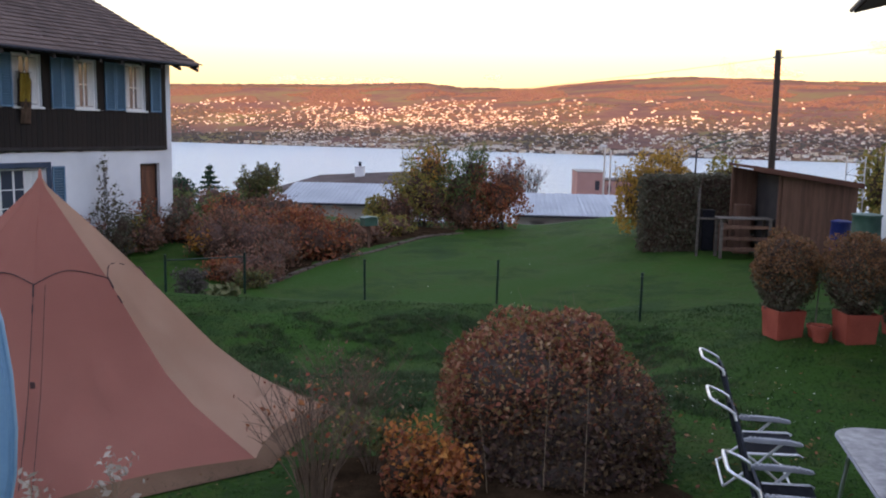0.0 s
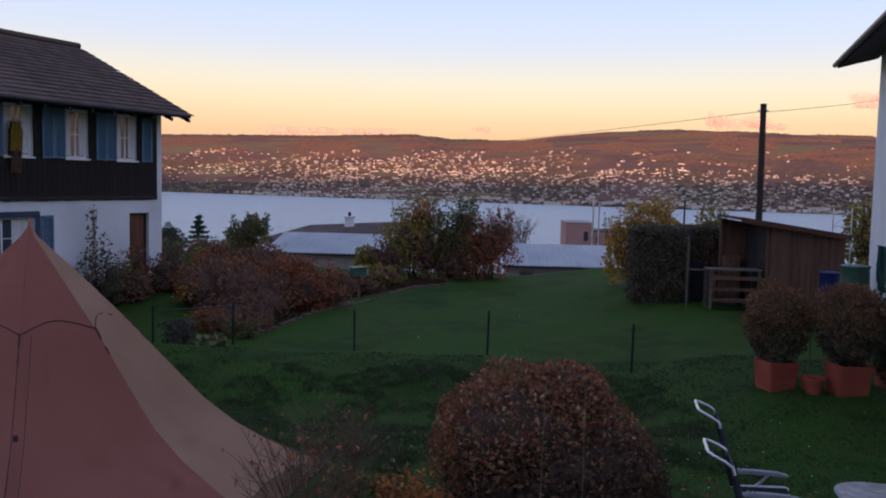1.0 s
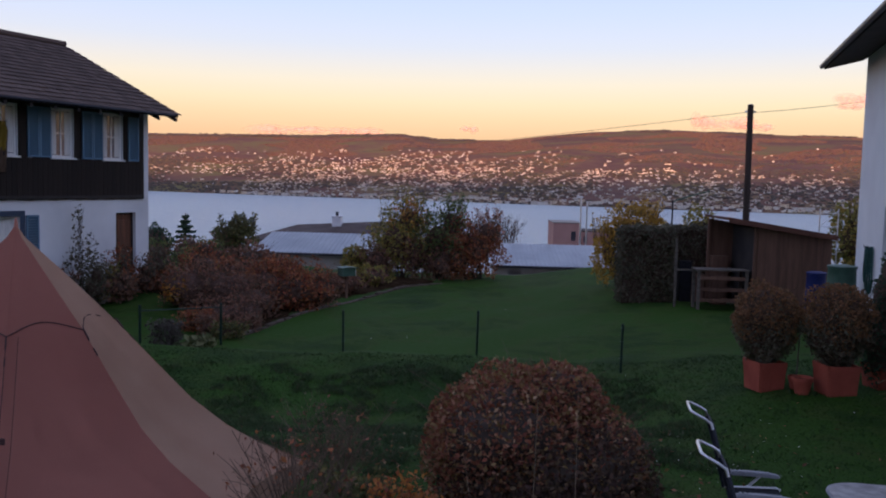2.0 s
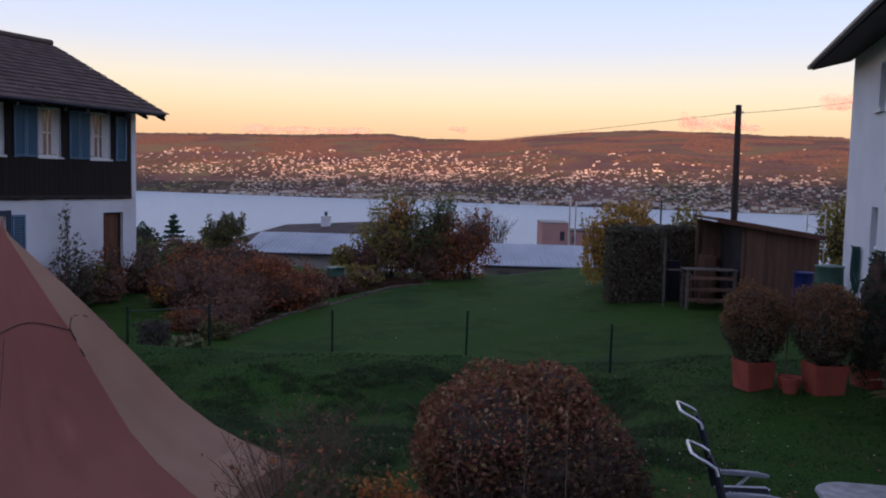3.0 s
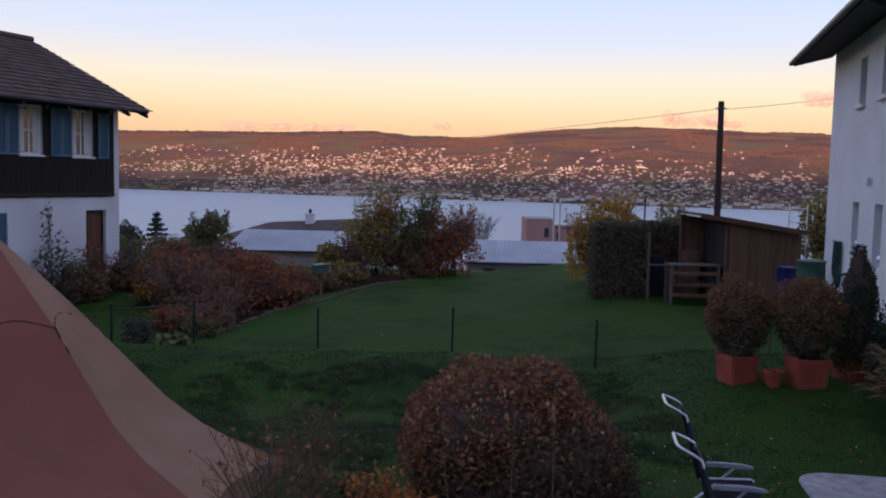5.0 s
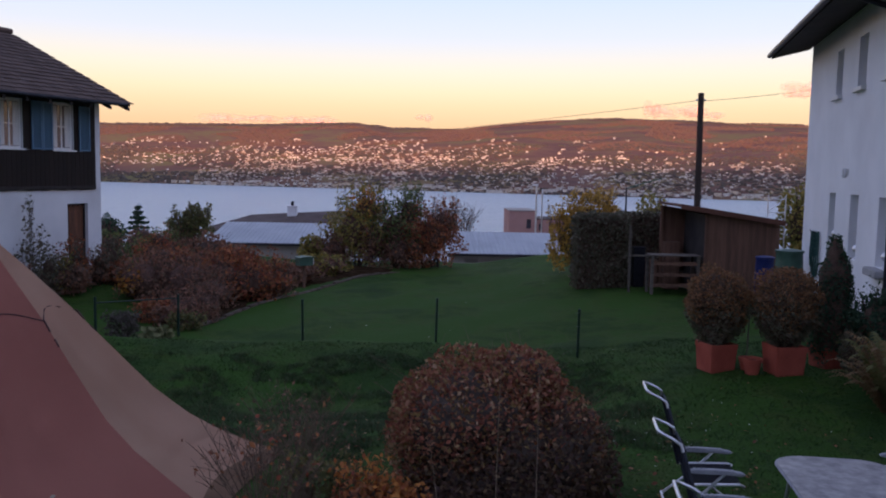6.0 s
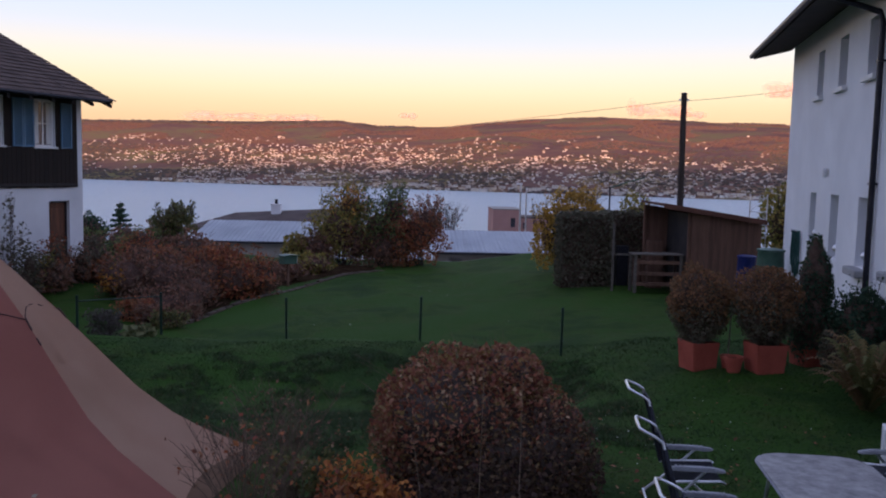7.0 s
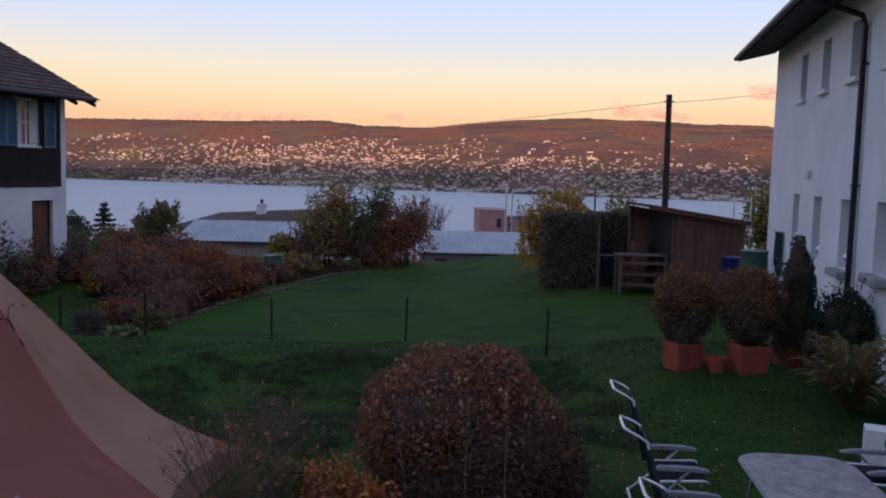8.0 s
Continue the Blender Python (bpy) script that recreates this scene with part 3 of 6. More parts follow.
# ---- the white house ----
def white_house():
    h = thing("white_house", "white rendered house with narrow windows and wide dark eaves", "house", pose(10.93, 23.3, 0, 0, 0, 75.3))
    X0, D = -17.0, -9.0
    cols = [(-4.15, -3.45), (-6.45, -5.70), (-8.85, -8.10), (-11.25, -10.47), (-13.7, -12.9)]
    up = [(a, b, 5.46, 6.55) for a, b in cols[:4]]
    low = [(cols[0][0], cols[0][1], 1.95, 3.15), (cols[1][0], cols[1][1], 1.75, 3.15), (cols[2][0], cols[2][1], 1.80, 3.15), (cols[3][0], cols[3][1], 1.95, 3.17)]
    part("wall", pierced(X0, 0, -0.38, 0, -0.8, 7.2, up + low), M_STUCCO, h, "white rendered wall")
    part("end_wall", box(-0.38, -0.003, D, -0.382, -0.8, 7.2), M_STUCCO, h)
    part("end_wall", box(X0, X0 + 0.38, D, -0.382, -0.8, 7.2), M_STUCCO, h)
    part("back_wall", box(X0 + 0.382, -0.382, D, D + 0.38, -0.8, 7.2), M_STUCCO, h)
    for i, (a, b, c, d) in enumerate(up + low):
        w = part("window", frame_ring(a, b, c, d, 0.05, -0.27, -0.21), M_WHITEWOOD, h, "narrow white framed window")
        part("pane", box(a + 0.05, b - 0.05, -0.25, -0.24, c + 0.05, d - 0.05), M_GLASS, w)
        if i < 4:
            part("sill", box(a - 0.06, b + 0.06, -0.2, 0.11, c - 0.10, c - 0.004, 0.012), M_WHITE, h, "white window sill")
        elif i > 5:
            part("sill", box(a - 0.10, b + 0.10, -0.2, 0.20, c - 0.16, c - 0.004, 0.03), M_GREYSTONE, h, "grey stone window sill")
    # roof with a wide eave towards the garden
    ridge_y, sl = -4.5, math.tan(radians(24))
    z_at = lambda y: 6.98 + (1.03 - y) * math.tan(radians(12.6)) if y > 0 else 7.21 + (-y) * sl
    bm = bmesh.new()
    sect = [(1.03, 6.90), (0.02, 7.14), (0.02, 7.20), (-4.5, 7.20 + 4.5 * sl), (-10.0, 7.20 - 1.0 * sl), (-10.0, 7.40 - 1.0 * sl), (-4.5, 7.46 + 4.5 * sl), (0.0, 7.46), (1.06, 7.13)]
    a = [bm.verts.new((X0 - 0.5, y, z)) for y, z in sect]
    b = [bm.verts.new((0.45, y, z)) for y, z in sect]
    bm.faces.new(a), bm.faces.new(b[::-1])
    for i in range(len(a)):
        k = (i + 1) % len(a)
        bm.faces.new((a[i], a[k], b[k], b[i]))
    bmesh.ops.recalc_face_normals(bm, faces=bm.faces)
    part("roof", bm, M_ROOFDARK, h, "dark brown roof with boarded eaves")
    part("gutter", tube([(X0 - 0.4, 1.10, 6.98), (0.44, 1.10, 6.98)], 0.065, 10), M_DARKMETAL, h)
    dp = part("downpipe", tube([(-9.3, 1.10, 6.95), (-9.3, 1.06, 6.80), (-9.3, 0.14, 6.48), (-9.3, 0.08, 6.30), (-9.3, 0.08, 0.0)], 0.055, 10), M_DARKMETAL, h, "dark brown downpipe")
    for z in (1.2, 3.4, 5.6):
        part("bracket", box(-9.38, -9.22, 0.002, 0.14, z, z + 0.04), M_DARKMETAL, dp)
    return h


white_house()


# ---- the bell tent ----
def bell_tent():
    t = thing("bell_tent", "dusty pink canvas bell tent pitched on the lawn", "tent", pose(-4.57, 8.08, 0))
    prof = [(0.012, 2.93), (0.085, 2.81), (0.55, 2.36), (1.00, 1.92), (1.40, 1.46), (1.78, 1.04), (2.12, 0.76), (2.45, 0.56), (2.86, 0.34)]
    corners = [-26, 14, 60, 110, 158, 205, 250, 293]
    reach = [1.045, 1.055, 1.0, 1.0, 1.0, 1.0, 1.0, 1.0]
    for i in range(8):
        a0, a1 = radians(corners[i]), radians(corners[(i + 1) % 8] + (360 if i == 7 else 0))
        k0, k1 = reach[i], reach[(i + 1) % 8]
        bm = bmesh.new()
        n = 12
        rows = []
        for r, z in prof:
            row = []
            for j in range(n + 1):
                f = j / n
                dip = 0.04 * math.sin(math.pi * min(1, r / 2.86))
                p = Vector((math.cos(a0), math.sin(a0), 0)) * r * (1 + (k0 - 1) * r / 2.86 - (dip if i == 1 else 0)) * (1 - f) + Vector((math.cos(a1), math.sin(a1), 0)) * r * (1 + (k1 - 1) * r / 2.86 - (dip if i == 0 else 0)) * f
                sag = 1 - 0.05 * math.sin(math.pi * f) * min(1, r)
                g = gz(-4.57 + p.x, 8.08 + p.y)
                zz = z if z > 0.9 else g + 0.05 + (z - 0.34) * (1.05 - g - 0.05) / 0.71
                wr = 0.012 * math.sin(j * 2.3 + r * 9 + i) * min(1, r)
                row.append(bm.verts.new((p.x * sag + wr * math.cos(a0), p.y * sag + wr * math.sin(a0), zz)))
            rows.append(row)
        for u, v in zip(rows, rows[1:]):
            for j in range(n):
                bm.faces.new((u[j], v[j], v[j + 1], u[j + 1]))
        ret = bmesh.ops.solidify(bm, geom=list(bm.faces), thickness=0.004)
        # sky-facing panels get the paler canvas, their brightness put into the colour
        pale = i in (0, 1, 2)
        p = part("panel", bm, M_CANVAS_PALE if pale else M_CANVAS, t, "beige canvas panel, skylight painted into its paler tone" if pale else "dusty pink canvas panel", smooth=True)
        # skirt on the grass along the hem
        bm = bmesh.new()
        top, low = [], []
        for j in range(n + 1):
            f = j / n
            d = Vector((math.cos(a0), math.sin(a0), 0)) * k0 * (1 - f) + Vector((math.cos(a1), math.sin(a1), 0)) * k1 * f
            d1, d2 = d * 2.86 * (1 - 0.05 * math.sin(math.pi * f)), d * 3.04
            top.append(bm.verts.new((d1.x, d1.y, gz(-4.57 + d1.x, 8.08 + d1.y) + 0.06)))
            low.append(bm.verts.new((d2.x, d2.y, gz(-4.57 + d2.x, 8.08 + d2.y) + 0.015)))
        for j in range(n):
            bm.faces.new((top[j], low[j], low[j + 1], top[j + 1]))
        bmesh.ops.solidify(bm, geom=list(bm.faces), thickness=0.004)
        part("skirt", bm, M_SKIRT, t, "muddy beige ground skirt")
        # piped cap edge in shallow scallops, with a loop in each corner
        pts = []
        for j in range(11):
            f = j / 10
            d = Vector((math.cos(a0), math.sin(a0), 0)) * (1 - f) * (0.96 if i == 1 else 1.01) + Vector((math.cos(a1), math.sin(a1), 0)) * f * (0.96 if i == 0 else 1.01)
            sag = 1 - 0.05 * math.sin(math.pi * f)
            z = 1.93 + 0.09 * math.sin(math.pi * f)
            r = 0.99 - 0.092 * math.sin(math.pi * f) + 0.012
            pts.append((d.x * r * sag, d.y * r * sag, z))
        part("cap_piping", tube(pts, 0.006, 6), M_SEAM, t, "dark piped edge of the cap")
        c = Vector((math.cos(a0), math.sin(a0), 0)) * (0.965 if i == 1 else 1.0)
        part("toggle", tube([c * 1.015 + Vector((0, 0, 1.94)), c * 1.10 + Vector((0, 0, 1.83))], 0.009, 6), M_SEAM, t)
        part("toggle", tube([c * 1.16 + Vector((0, 0, 1.76)), c * 1.22 + Vector((0, 0, 1.69))], 0.008, 6), M_SEAM, t)
    # door zip down the corner that faces the house, and a pull
    a = radians(293)
    d = Vector((math.cos(a), math.sin(a), 0))
    pr = [(1.02, 1.92), (1.42, 1.45), (1.80, 1.05), (2.42, 0.66), (2.80, 0.42)]
    part("zip", tube([d * r + Vector((0, 0, z)) for r, z in pr], 0.004, 6), M_SEAM, t, "dark door zip")
    part("zip_flap", tube([d * r + Vector((0.09, 0.05, z)) for r, z in pr], 0.003, 6), M_SEAM, t)
    part("zip_pull", box(-0.022, 0.022, -0.012, 0.012, -0.03, 0.03, 0.008), M_SEAM, t).location = d * 1.74 + Vector((0.05, -0.02, 1.14))
    part("finial", lathe([(0.010, 2.90), (0.020, 2.92), (0.014, 2.98), (0.004, 3.02)], 12), M_CANVAS, t)
    c = Vector((math.cos(radians(-26)), math.sin(radians(-26)), 0))
    part("seam_tape", tube([c * 1.60 + Vector((0, 0, 1.255)), c * 1.70 + Vector((0, 0, 1.14)), c * 1.82 + Vector((0, 0, 1.03))], 0.009, 6), M_SEAM, t, "dark patch of tape on the seam")
    return t


bell_tent()


# ---- shrubs, hedges and trees ----
def plant(name, label, category, x, y, clumps, stems=7, stem_r=0.014, bark=None, core=0.0, group="", lumps=0.16, shoots=0, tall=1.0, inside=None):
    """clumps: (x, y, z, rx, ry, rz, leaves, size, material), from the foot; stems go up into them."""
    z0 = gz(x, y)
    clumps = [(c[0], c[1], c[2] * tall, c[3], c[4], c[5] * tall, *c[6:]) for c in clumps]
    p = thing(name, label, category, pose(x, y, z0), group)
    st = bmesh.new()
    g = random.Random(int(abs(x * 131 + y * 17)) + 3)
    for i in range(stems):
        c = clumps[i % len(clumps)]
        end = Vector((c[0] + g.uniform(-0.7, 0.7) * c[3], c[1] + g.uniform(-0.7, 0.7) * c[4], c[2] + g.uniform(-0.2, 0.8) * c[5]))
        foot = Vector((g.uniform(-0.1, 0.1) + c[0] * 0.4, g.uniform(-0.1, 0.1) + c[1] * 0.4, -0.08))
        mid = foot.lerp(end, 0.5) + Vector((g.uniform(-0.1, 0.1), g.uniform(-0.1, 0.1), 0.1)) * c[5]
        tube([foot, foot.lerp(mid, 0.5) + Vector((0, 0, 0.05)), mid, end], stem_r, 5, st, 0.35)
        for _ in range(3):
            e2 = end + Vector((g.uniform(-0.6, 0.6) * c[3], g.uniform(-0.6, 0.6) * c[4], g.uniform(-0.1, 0.5) * c[5]))
            tube([mid.lerp(end, g.uniform(0.1, 0.8)), e2], stem_r * 0.4, 4, st, 0.4)
    part("branching", st, bark or M_BARK, p)
    for i, c in enumerate(clumps):
        pl = shell(c[6], c[:3], c[3:6], 0.55, 0.0, lumps, seed=int(abs(x * 7 + y * 3)) + i * 5)
        tagged(part("foliage", leaf_mesh("foliage", c[8], pl, c[7]), c[8], p), kind="stuff")
        # solid core behind the leaves; M_CORE's dark tone stands in for inner shade
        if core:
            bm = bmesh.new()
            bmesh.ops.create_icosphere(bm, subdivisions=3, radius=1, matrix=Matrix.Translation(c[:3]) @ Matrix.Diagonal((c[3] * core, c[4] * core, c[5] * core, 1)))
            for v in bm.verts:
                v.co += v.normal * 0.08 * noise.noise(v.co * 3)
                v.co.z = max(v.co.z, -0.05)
            part("inner_core", bm, inside or M_CORE, p)
    if shoots:
        # upright shoots standing out of the top, thinly leaved
        sb, tips = bmesh.new(), []
        for _ in range(shoots):
            c = clumps[g.randrange(len(clumps))]
            a0 = Vector((c[0] + g.uniform(-0.8, 0.8) * c[3], c[1] + g.uniform(-0.6, 0.6) * c[4], c[2] + 0.5 * c[5]))
            e = a0 + Vector((g.uniform(-0.3, 0.3), g.uniform(-0.2, 0.2), g.uniform(0.5, 0.95))) * c[5]
            tube([a0, a0.lerp(e, 0.5) + Vector((g.uniform(-0.05, 0.05), 0, 0)), e], stem_r * 0.5, 4, sb, 0.4)
            tips += [tuple(a0.lerp(e, g.uniform(0.3, 1.0)) + Vector((g.gauss(0, 0.07), g.gauss(0, 0.07), g.gauss(0, 0.04)))) for _ in range(13)]
        tagged(part("upright_growth", sb, bark or M_BARK, p), kind="stuff")
        tagged(part("shoot_foliage", leaf_mesh("shoot_foliage", clumps[0][8], np.array(tips), clumps[0][7] * 0.9), clumps[0][8], p), kind="stuff")
    return p


# low front clumps and bark-toned core carry the shrub's own shade in their colour
plant("dome_shrub", "rounded clipped shrub with rusty red autumn leaves", "shrub", 0.87, 7.5,
      [(-0.16, 0.05, 0.62, 0.99, 0.92, 0.80, 13000, 0.035, L_RUST), (0.20, 0.05, 1.06, 0.50, 0.55, 0.38, 4200, 0.035, L_RUST), (0.46, -0.1, 0.42, 0.66, 0.78, 0.72, 4200, 0.034, L_RUST),
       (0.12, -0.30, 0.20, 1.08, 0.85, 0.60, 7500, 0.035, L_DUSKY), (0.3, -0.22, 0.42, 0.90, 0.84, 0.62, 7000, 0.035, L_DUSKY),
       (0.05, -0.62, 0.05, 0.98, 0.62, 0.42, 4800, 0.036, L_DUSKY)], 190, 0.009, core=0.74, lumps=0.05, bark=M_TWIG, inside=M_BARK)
plant("golden_shrub", "low shrub with orange and red autumn leaves", "shrub", -0.20, 6.2,
      [(0.02, 0, 0.26, 0.30, 0.28, 0.30, 1100, 0.040, L_FLAME), (-0.22, -0.05, 0.28, 0.21, 0.22, 0.28, 650, 0.038, L_RED), (0.14, -0.15, 0.16, 0.26, 0.22, 0.22, 500, 0.040, L_RED)], 24, 0.007, core=0.5, lumps=0.34, shoots=22)
for px, py in ((5.27, 13.86), (6.25, 13.35)):
    plant("potted_shrub", "bushy bronze-tipped conifer shrub growing in a terracotta planter", "shrub", px, py,
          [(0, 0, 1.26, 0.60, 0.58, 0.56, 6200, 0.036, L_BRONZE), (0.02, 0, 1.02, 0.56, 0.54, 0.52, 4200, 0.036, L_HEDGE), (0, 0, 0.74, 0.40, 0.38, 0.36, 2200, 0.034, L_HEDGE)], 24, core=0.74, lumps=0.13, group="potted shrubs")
plant("cypress", "slim dark green cypress in a pot by the white house", "tree", 7.25, 13.75,
      [(0, 0, 0.80, 0.42, 0.40, 0.75, 3800, 0.038, L_DARK), (0.02, 0, 1.42, 0.31, 0.30, 0.75, 2800, 0.038, L_DARK), (0.0, 0, 1.95, 0.16, 0.16, 0.42, 900, 0.034, L_DARK)], 5, core=0.82)
plant("laurel_shrub", "dark green leafy shrub against the white house", "shrub", 7.75, 13.0,
      [(0, 0, 0.80, 0.50, 0.46, 0.62, 4600, 0.046, L_DARK), (0.22, -0.1, 0.45, 0.44, 0.40, 0.52, 3000, 0.046, L_DARK), (-0.25, 0.1, 0.40, 0.42, 0.4, 0.45, 2600, 0.046, L_HEDGE)], 12, core=0.74, lumps=0.22, shoots=26)

# beyond the lawn
plant("mixed_hedge", "tall garden hedge turning yellow at one end", "hedge", -3.1, 38.0,
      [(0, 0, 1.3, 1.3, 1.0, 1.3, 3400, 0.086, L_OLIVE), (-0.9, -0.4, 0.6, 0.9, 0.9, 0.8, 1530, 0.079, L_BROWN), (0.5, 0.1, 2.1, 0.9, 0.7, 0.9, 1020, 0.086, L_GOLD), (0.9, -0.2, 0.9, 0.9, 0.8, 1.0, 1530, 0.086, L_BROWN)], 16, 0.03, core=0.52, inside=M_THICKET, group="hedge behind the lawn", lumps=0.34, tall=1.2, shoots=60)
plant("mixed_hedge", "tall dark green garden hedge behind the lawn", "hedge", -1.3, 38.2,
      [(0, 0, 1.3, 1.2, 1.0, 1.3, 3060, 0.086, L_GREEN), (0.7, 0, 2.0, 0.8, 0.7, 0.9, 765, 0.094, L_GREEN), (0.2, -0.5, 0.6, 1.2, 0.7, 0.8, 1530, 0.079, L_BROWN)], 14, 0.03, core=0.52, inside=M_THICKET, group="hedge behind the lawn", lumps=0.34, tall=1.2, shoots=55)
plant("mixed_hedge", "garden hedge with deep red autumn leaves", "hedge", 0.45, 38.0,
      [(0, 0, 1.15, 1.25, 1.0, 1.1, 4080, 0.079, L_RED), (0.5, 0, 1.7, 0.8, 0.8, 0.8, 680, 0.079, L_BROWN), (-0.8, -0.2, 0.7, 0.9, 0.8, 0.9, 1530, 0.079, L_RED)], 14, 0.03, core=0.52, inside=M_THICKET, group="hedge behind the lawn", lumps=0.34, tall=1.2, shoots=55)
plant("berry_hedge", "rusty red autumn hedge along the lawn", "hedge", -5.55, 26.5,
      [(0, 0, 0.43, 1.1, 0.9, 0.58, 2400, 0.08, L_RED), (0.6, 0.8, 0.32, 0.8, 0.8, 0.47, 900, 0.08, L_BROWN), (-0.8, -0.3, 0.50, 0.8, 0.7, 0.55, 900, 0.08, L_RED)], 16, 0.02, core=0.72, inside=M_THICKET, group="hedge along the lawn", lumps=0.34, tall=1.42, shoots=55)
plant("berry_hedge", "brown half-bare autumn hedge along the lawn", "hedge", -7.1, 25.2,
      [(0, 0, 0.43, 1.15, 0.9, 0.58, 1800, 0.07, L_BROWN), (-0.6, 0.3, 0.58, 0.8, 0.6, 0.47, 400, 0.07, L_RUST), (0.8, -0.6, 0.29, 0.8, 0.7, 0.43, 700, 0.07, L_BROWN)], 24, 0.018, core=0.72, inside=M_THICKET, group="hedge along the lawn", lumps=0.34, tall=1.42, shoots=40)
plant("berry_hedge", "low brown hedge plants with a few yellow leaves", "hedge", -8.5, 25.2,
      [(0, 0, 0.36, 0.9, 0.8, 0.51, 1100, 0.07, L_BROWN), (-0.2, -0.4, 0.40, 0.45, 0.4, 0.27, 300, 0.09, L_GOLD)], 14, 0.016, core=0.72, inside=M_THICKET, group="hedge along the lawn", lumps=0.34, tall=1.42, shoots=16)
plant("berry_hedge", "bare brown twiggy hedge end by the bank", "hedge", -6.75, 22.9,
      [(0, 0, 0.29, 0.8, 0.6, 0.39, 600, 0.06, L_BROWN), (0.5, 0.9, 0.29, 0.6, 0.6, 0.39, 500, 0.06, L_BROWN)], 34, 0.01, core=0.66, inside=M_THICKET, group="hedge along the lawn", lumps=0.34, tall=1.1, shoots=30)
for x, y, h, mt, lab in ((-7.4, 28.2, 0.95, L_BROWN, "faded brown shrub in the mixed border"), (-9.0, 30.2, 1.0, L_RED, "dark red shrub in the mixed border"), (-6.2, 29.6, 0.9, L_OLIVE, "olive shrub in the mixed border"),
                         (-5.0, 31.6, 0.8, L_BROWN, "brown shrub in the mixed border"), (-7.6, 32.4, 1.1, L_BROWN, "tall faded shrub in the mixed border"), (-10.6, 33.2, 1.3, L_GREEN, "green shrub in the mixed border"),
                         (-4.3, 34.2, 0.8, L_OLIVE, "low olive shrub in the mixed border"), (-13.0, 33.5, 1.2, L_GREEN, "dark green shrub past the chalet")):
    plant("garden_shrub", lab, "shrub", x, y, [(0, 0, h * 0.4, 1.1, 0.9, h * 0.5, 1100, 0.09, mt), (0.5, -0.3, h * 0.55, 0.6, 0.6, h * 0.4, 300, 0.09, L_BROWN)], 14, 0.016, core=0.66, inside=M_THICKET, group="mixed border", lumps=0.3, shoots=16)
plant("garden_tree", "small garden tree with thinning olive leaves", "tree", -11.1, 40.0,
      [(0, 0, 1.05, 1.05, 1.0, 0.80, 2300, 0.085, L_MOSS), (0.35, 0, 1.5, 0.6, 0.6, 0.5, 700, 0.08, L_MOSS), (-0.5, -0.1, 0.6, 0.7, 0.7, 0.7, 900, 0.085, L_BROWN)], 16, 0.04, core=0.4, lumps=0.3, shoots=34)
plant("yellow_tree", "small tree in bright yellow autumn leaf", "tree", 6.3, 32.6,
      [(-0.7, 0, 1.3, 0.7, 0.8, 1.1, 2000, 0.078, L_YELLOW), (0.3, 0, 2.35, 1.15, 1.0, 0.85, 3600, 0.078, L_YELLOW), (0.2, 0, 1.4, 0.9, 0.9, 0.9, 1600, 0.075, L_OLIVE)], 26, 0.03, core=0.35, inside=M_THICKET, lumps=0.3, shoots=60)
plant("garden_shrub", "dark shrub behind the garden shed", "shrub", 8.6, 31.0,
      [(0, 0, 2.3, 0.7, 0.7, 1.0, 1190, 0.079, L_OLIVE)], 8, 0.03, core=0.4)
plant("garden_shrub", "yellowing tree top beside the white house", "tree", 13.6, 29.5,
      [(0, 0, 2.2, 0.9, 0.9, 1.4, 1200, 0.12, L_OLIVE)], 8, 0.04, core=0.5)
plant("garden_shrub", "round dark evergreen beside the chalet", "shrub", -14.6, 38.5,
      [(0, 0, 0.75, 0.8, 0.8, 0.85, 1400, 0.10, L_DARK)], 6, 0.03, core=0.8)
plant("garden_shrub", "olive shrub below the small trees", "shrub", -8.6, 33.5,
      [(0, 0, 0.6, 1.2, 0.9, 0.85, 1200, 0.10, L_BROWN)], 10, 0.02, core=0.55)
plant("garden_shrub", "green shrub at the end of the tin-roofed garage", "shrub", -5.0, 37.5,
      [(0, 0, 0.7, 0.6, 0.6, 0.75, 1000, 0.10, L_OLIVE)], 8, 0.02, core=0.55)
plant("bare_tree", "small leafless tree beyond the garden", "tree", 2.6, 60.0,
      [(0, 0, 3.3, 1.5, 1.3, 1.1, 160, 0.10, L_BROWN)], 42, 0.03)

# low plants inside the gate
plant("lavender", "grey-mauve faded lavender clump inside the gate", "plant", -7.1, 19.5, [(0, 0, 0.26, 0.42, 0.36, 0.30, 900, 0.05, leafy("faded_lavender", [(0.085, 0.072, 0.070), (0.12, 0.095, 0.088), (0.075, 0.078, 0.056)]))], 34, 0.006, lumps=0.4, shoots=34)
plant("hosta", "pale yellow-green leafy perennial inside the gate", "plant", -6.25, 19.35, [(0, 0, 0.16, 0.36, 0.30, 0.20, 190, 0.13, leafy("pale_hosta", [(0.14, 0.17, 0.08), (0.22, 0.21, 0.10), (0.09, 0.12, 0.05)]))], 12, 0.006, lumps=0.3)
for px, py, h, mt, lab in ((-6.6, 21.5, 0.42, L_BROWN, "low brown dying perennials at the border's end"), (-6.05, 21.2, 0.30, L_MOSS, "low mossy green perennials at the border's end"),
                           (-5.95, 22.5, 0.34, L_BROWN, "brown perennials leaning over the edging stones"), (-7.2, 22.0, 0.45, L_RED, "dark red low perennials by the gate")):
    plant("border_perennial", lab, "plant", px, py, [(0, 0, h * 0.5, 0.48, 0.42, h * 0.65, 520, 0.055, mt)], 26, 0.006, core=0.5, inside=M_THICKET, group="border perennials", lumps=0.34, shoots=34)
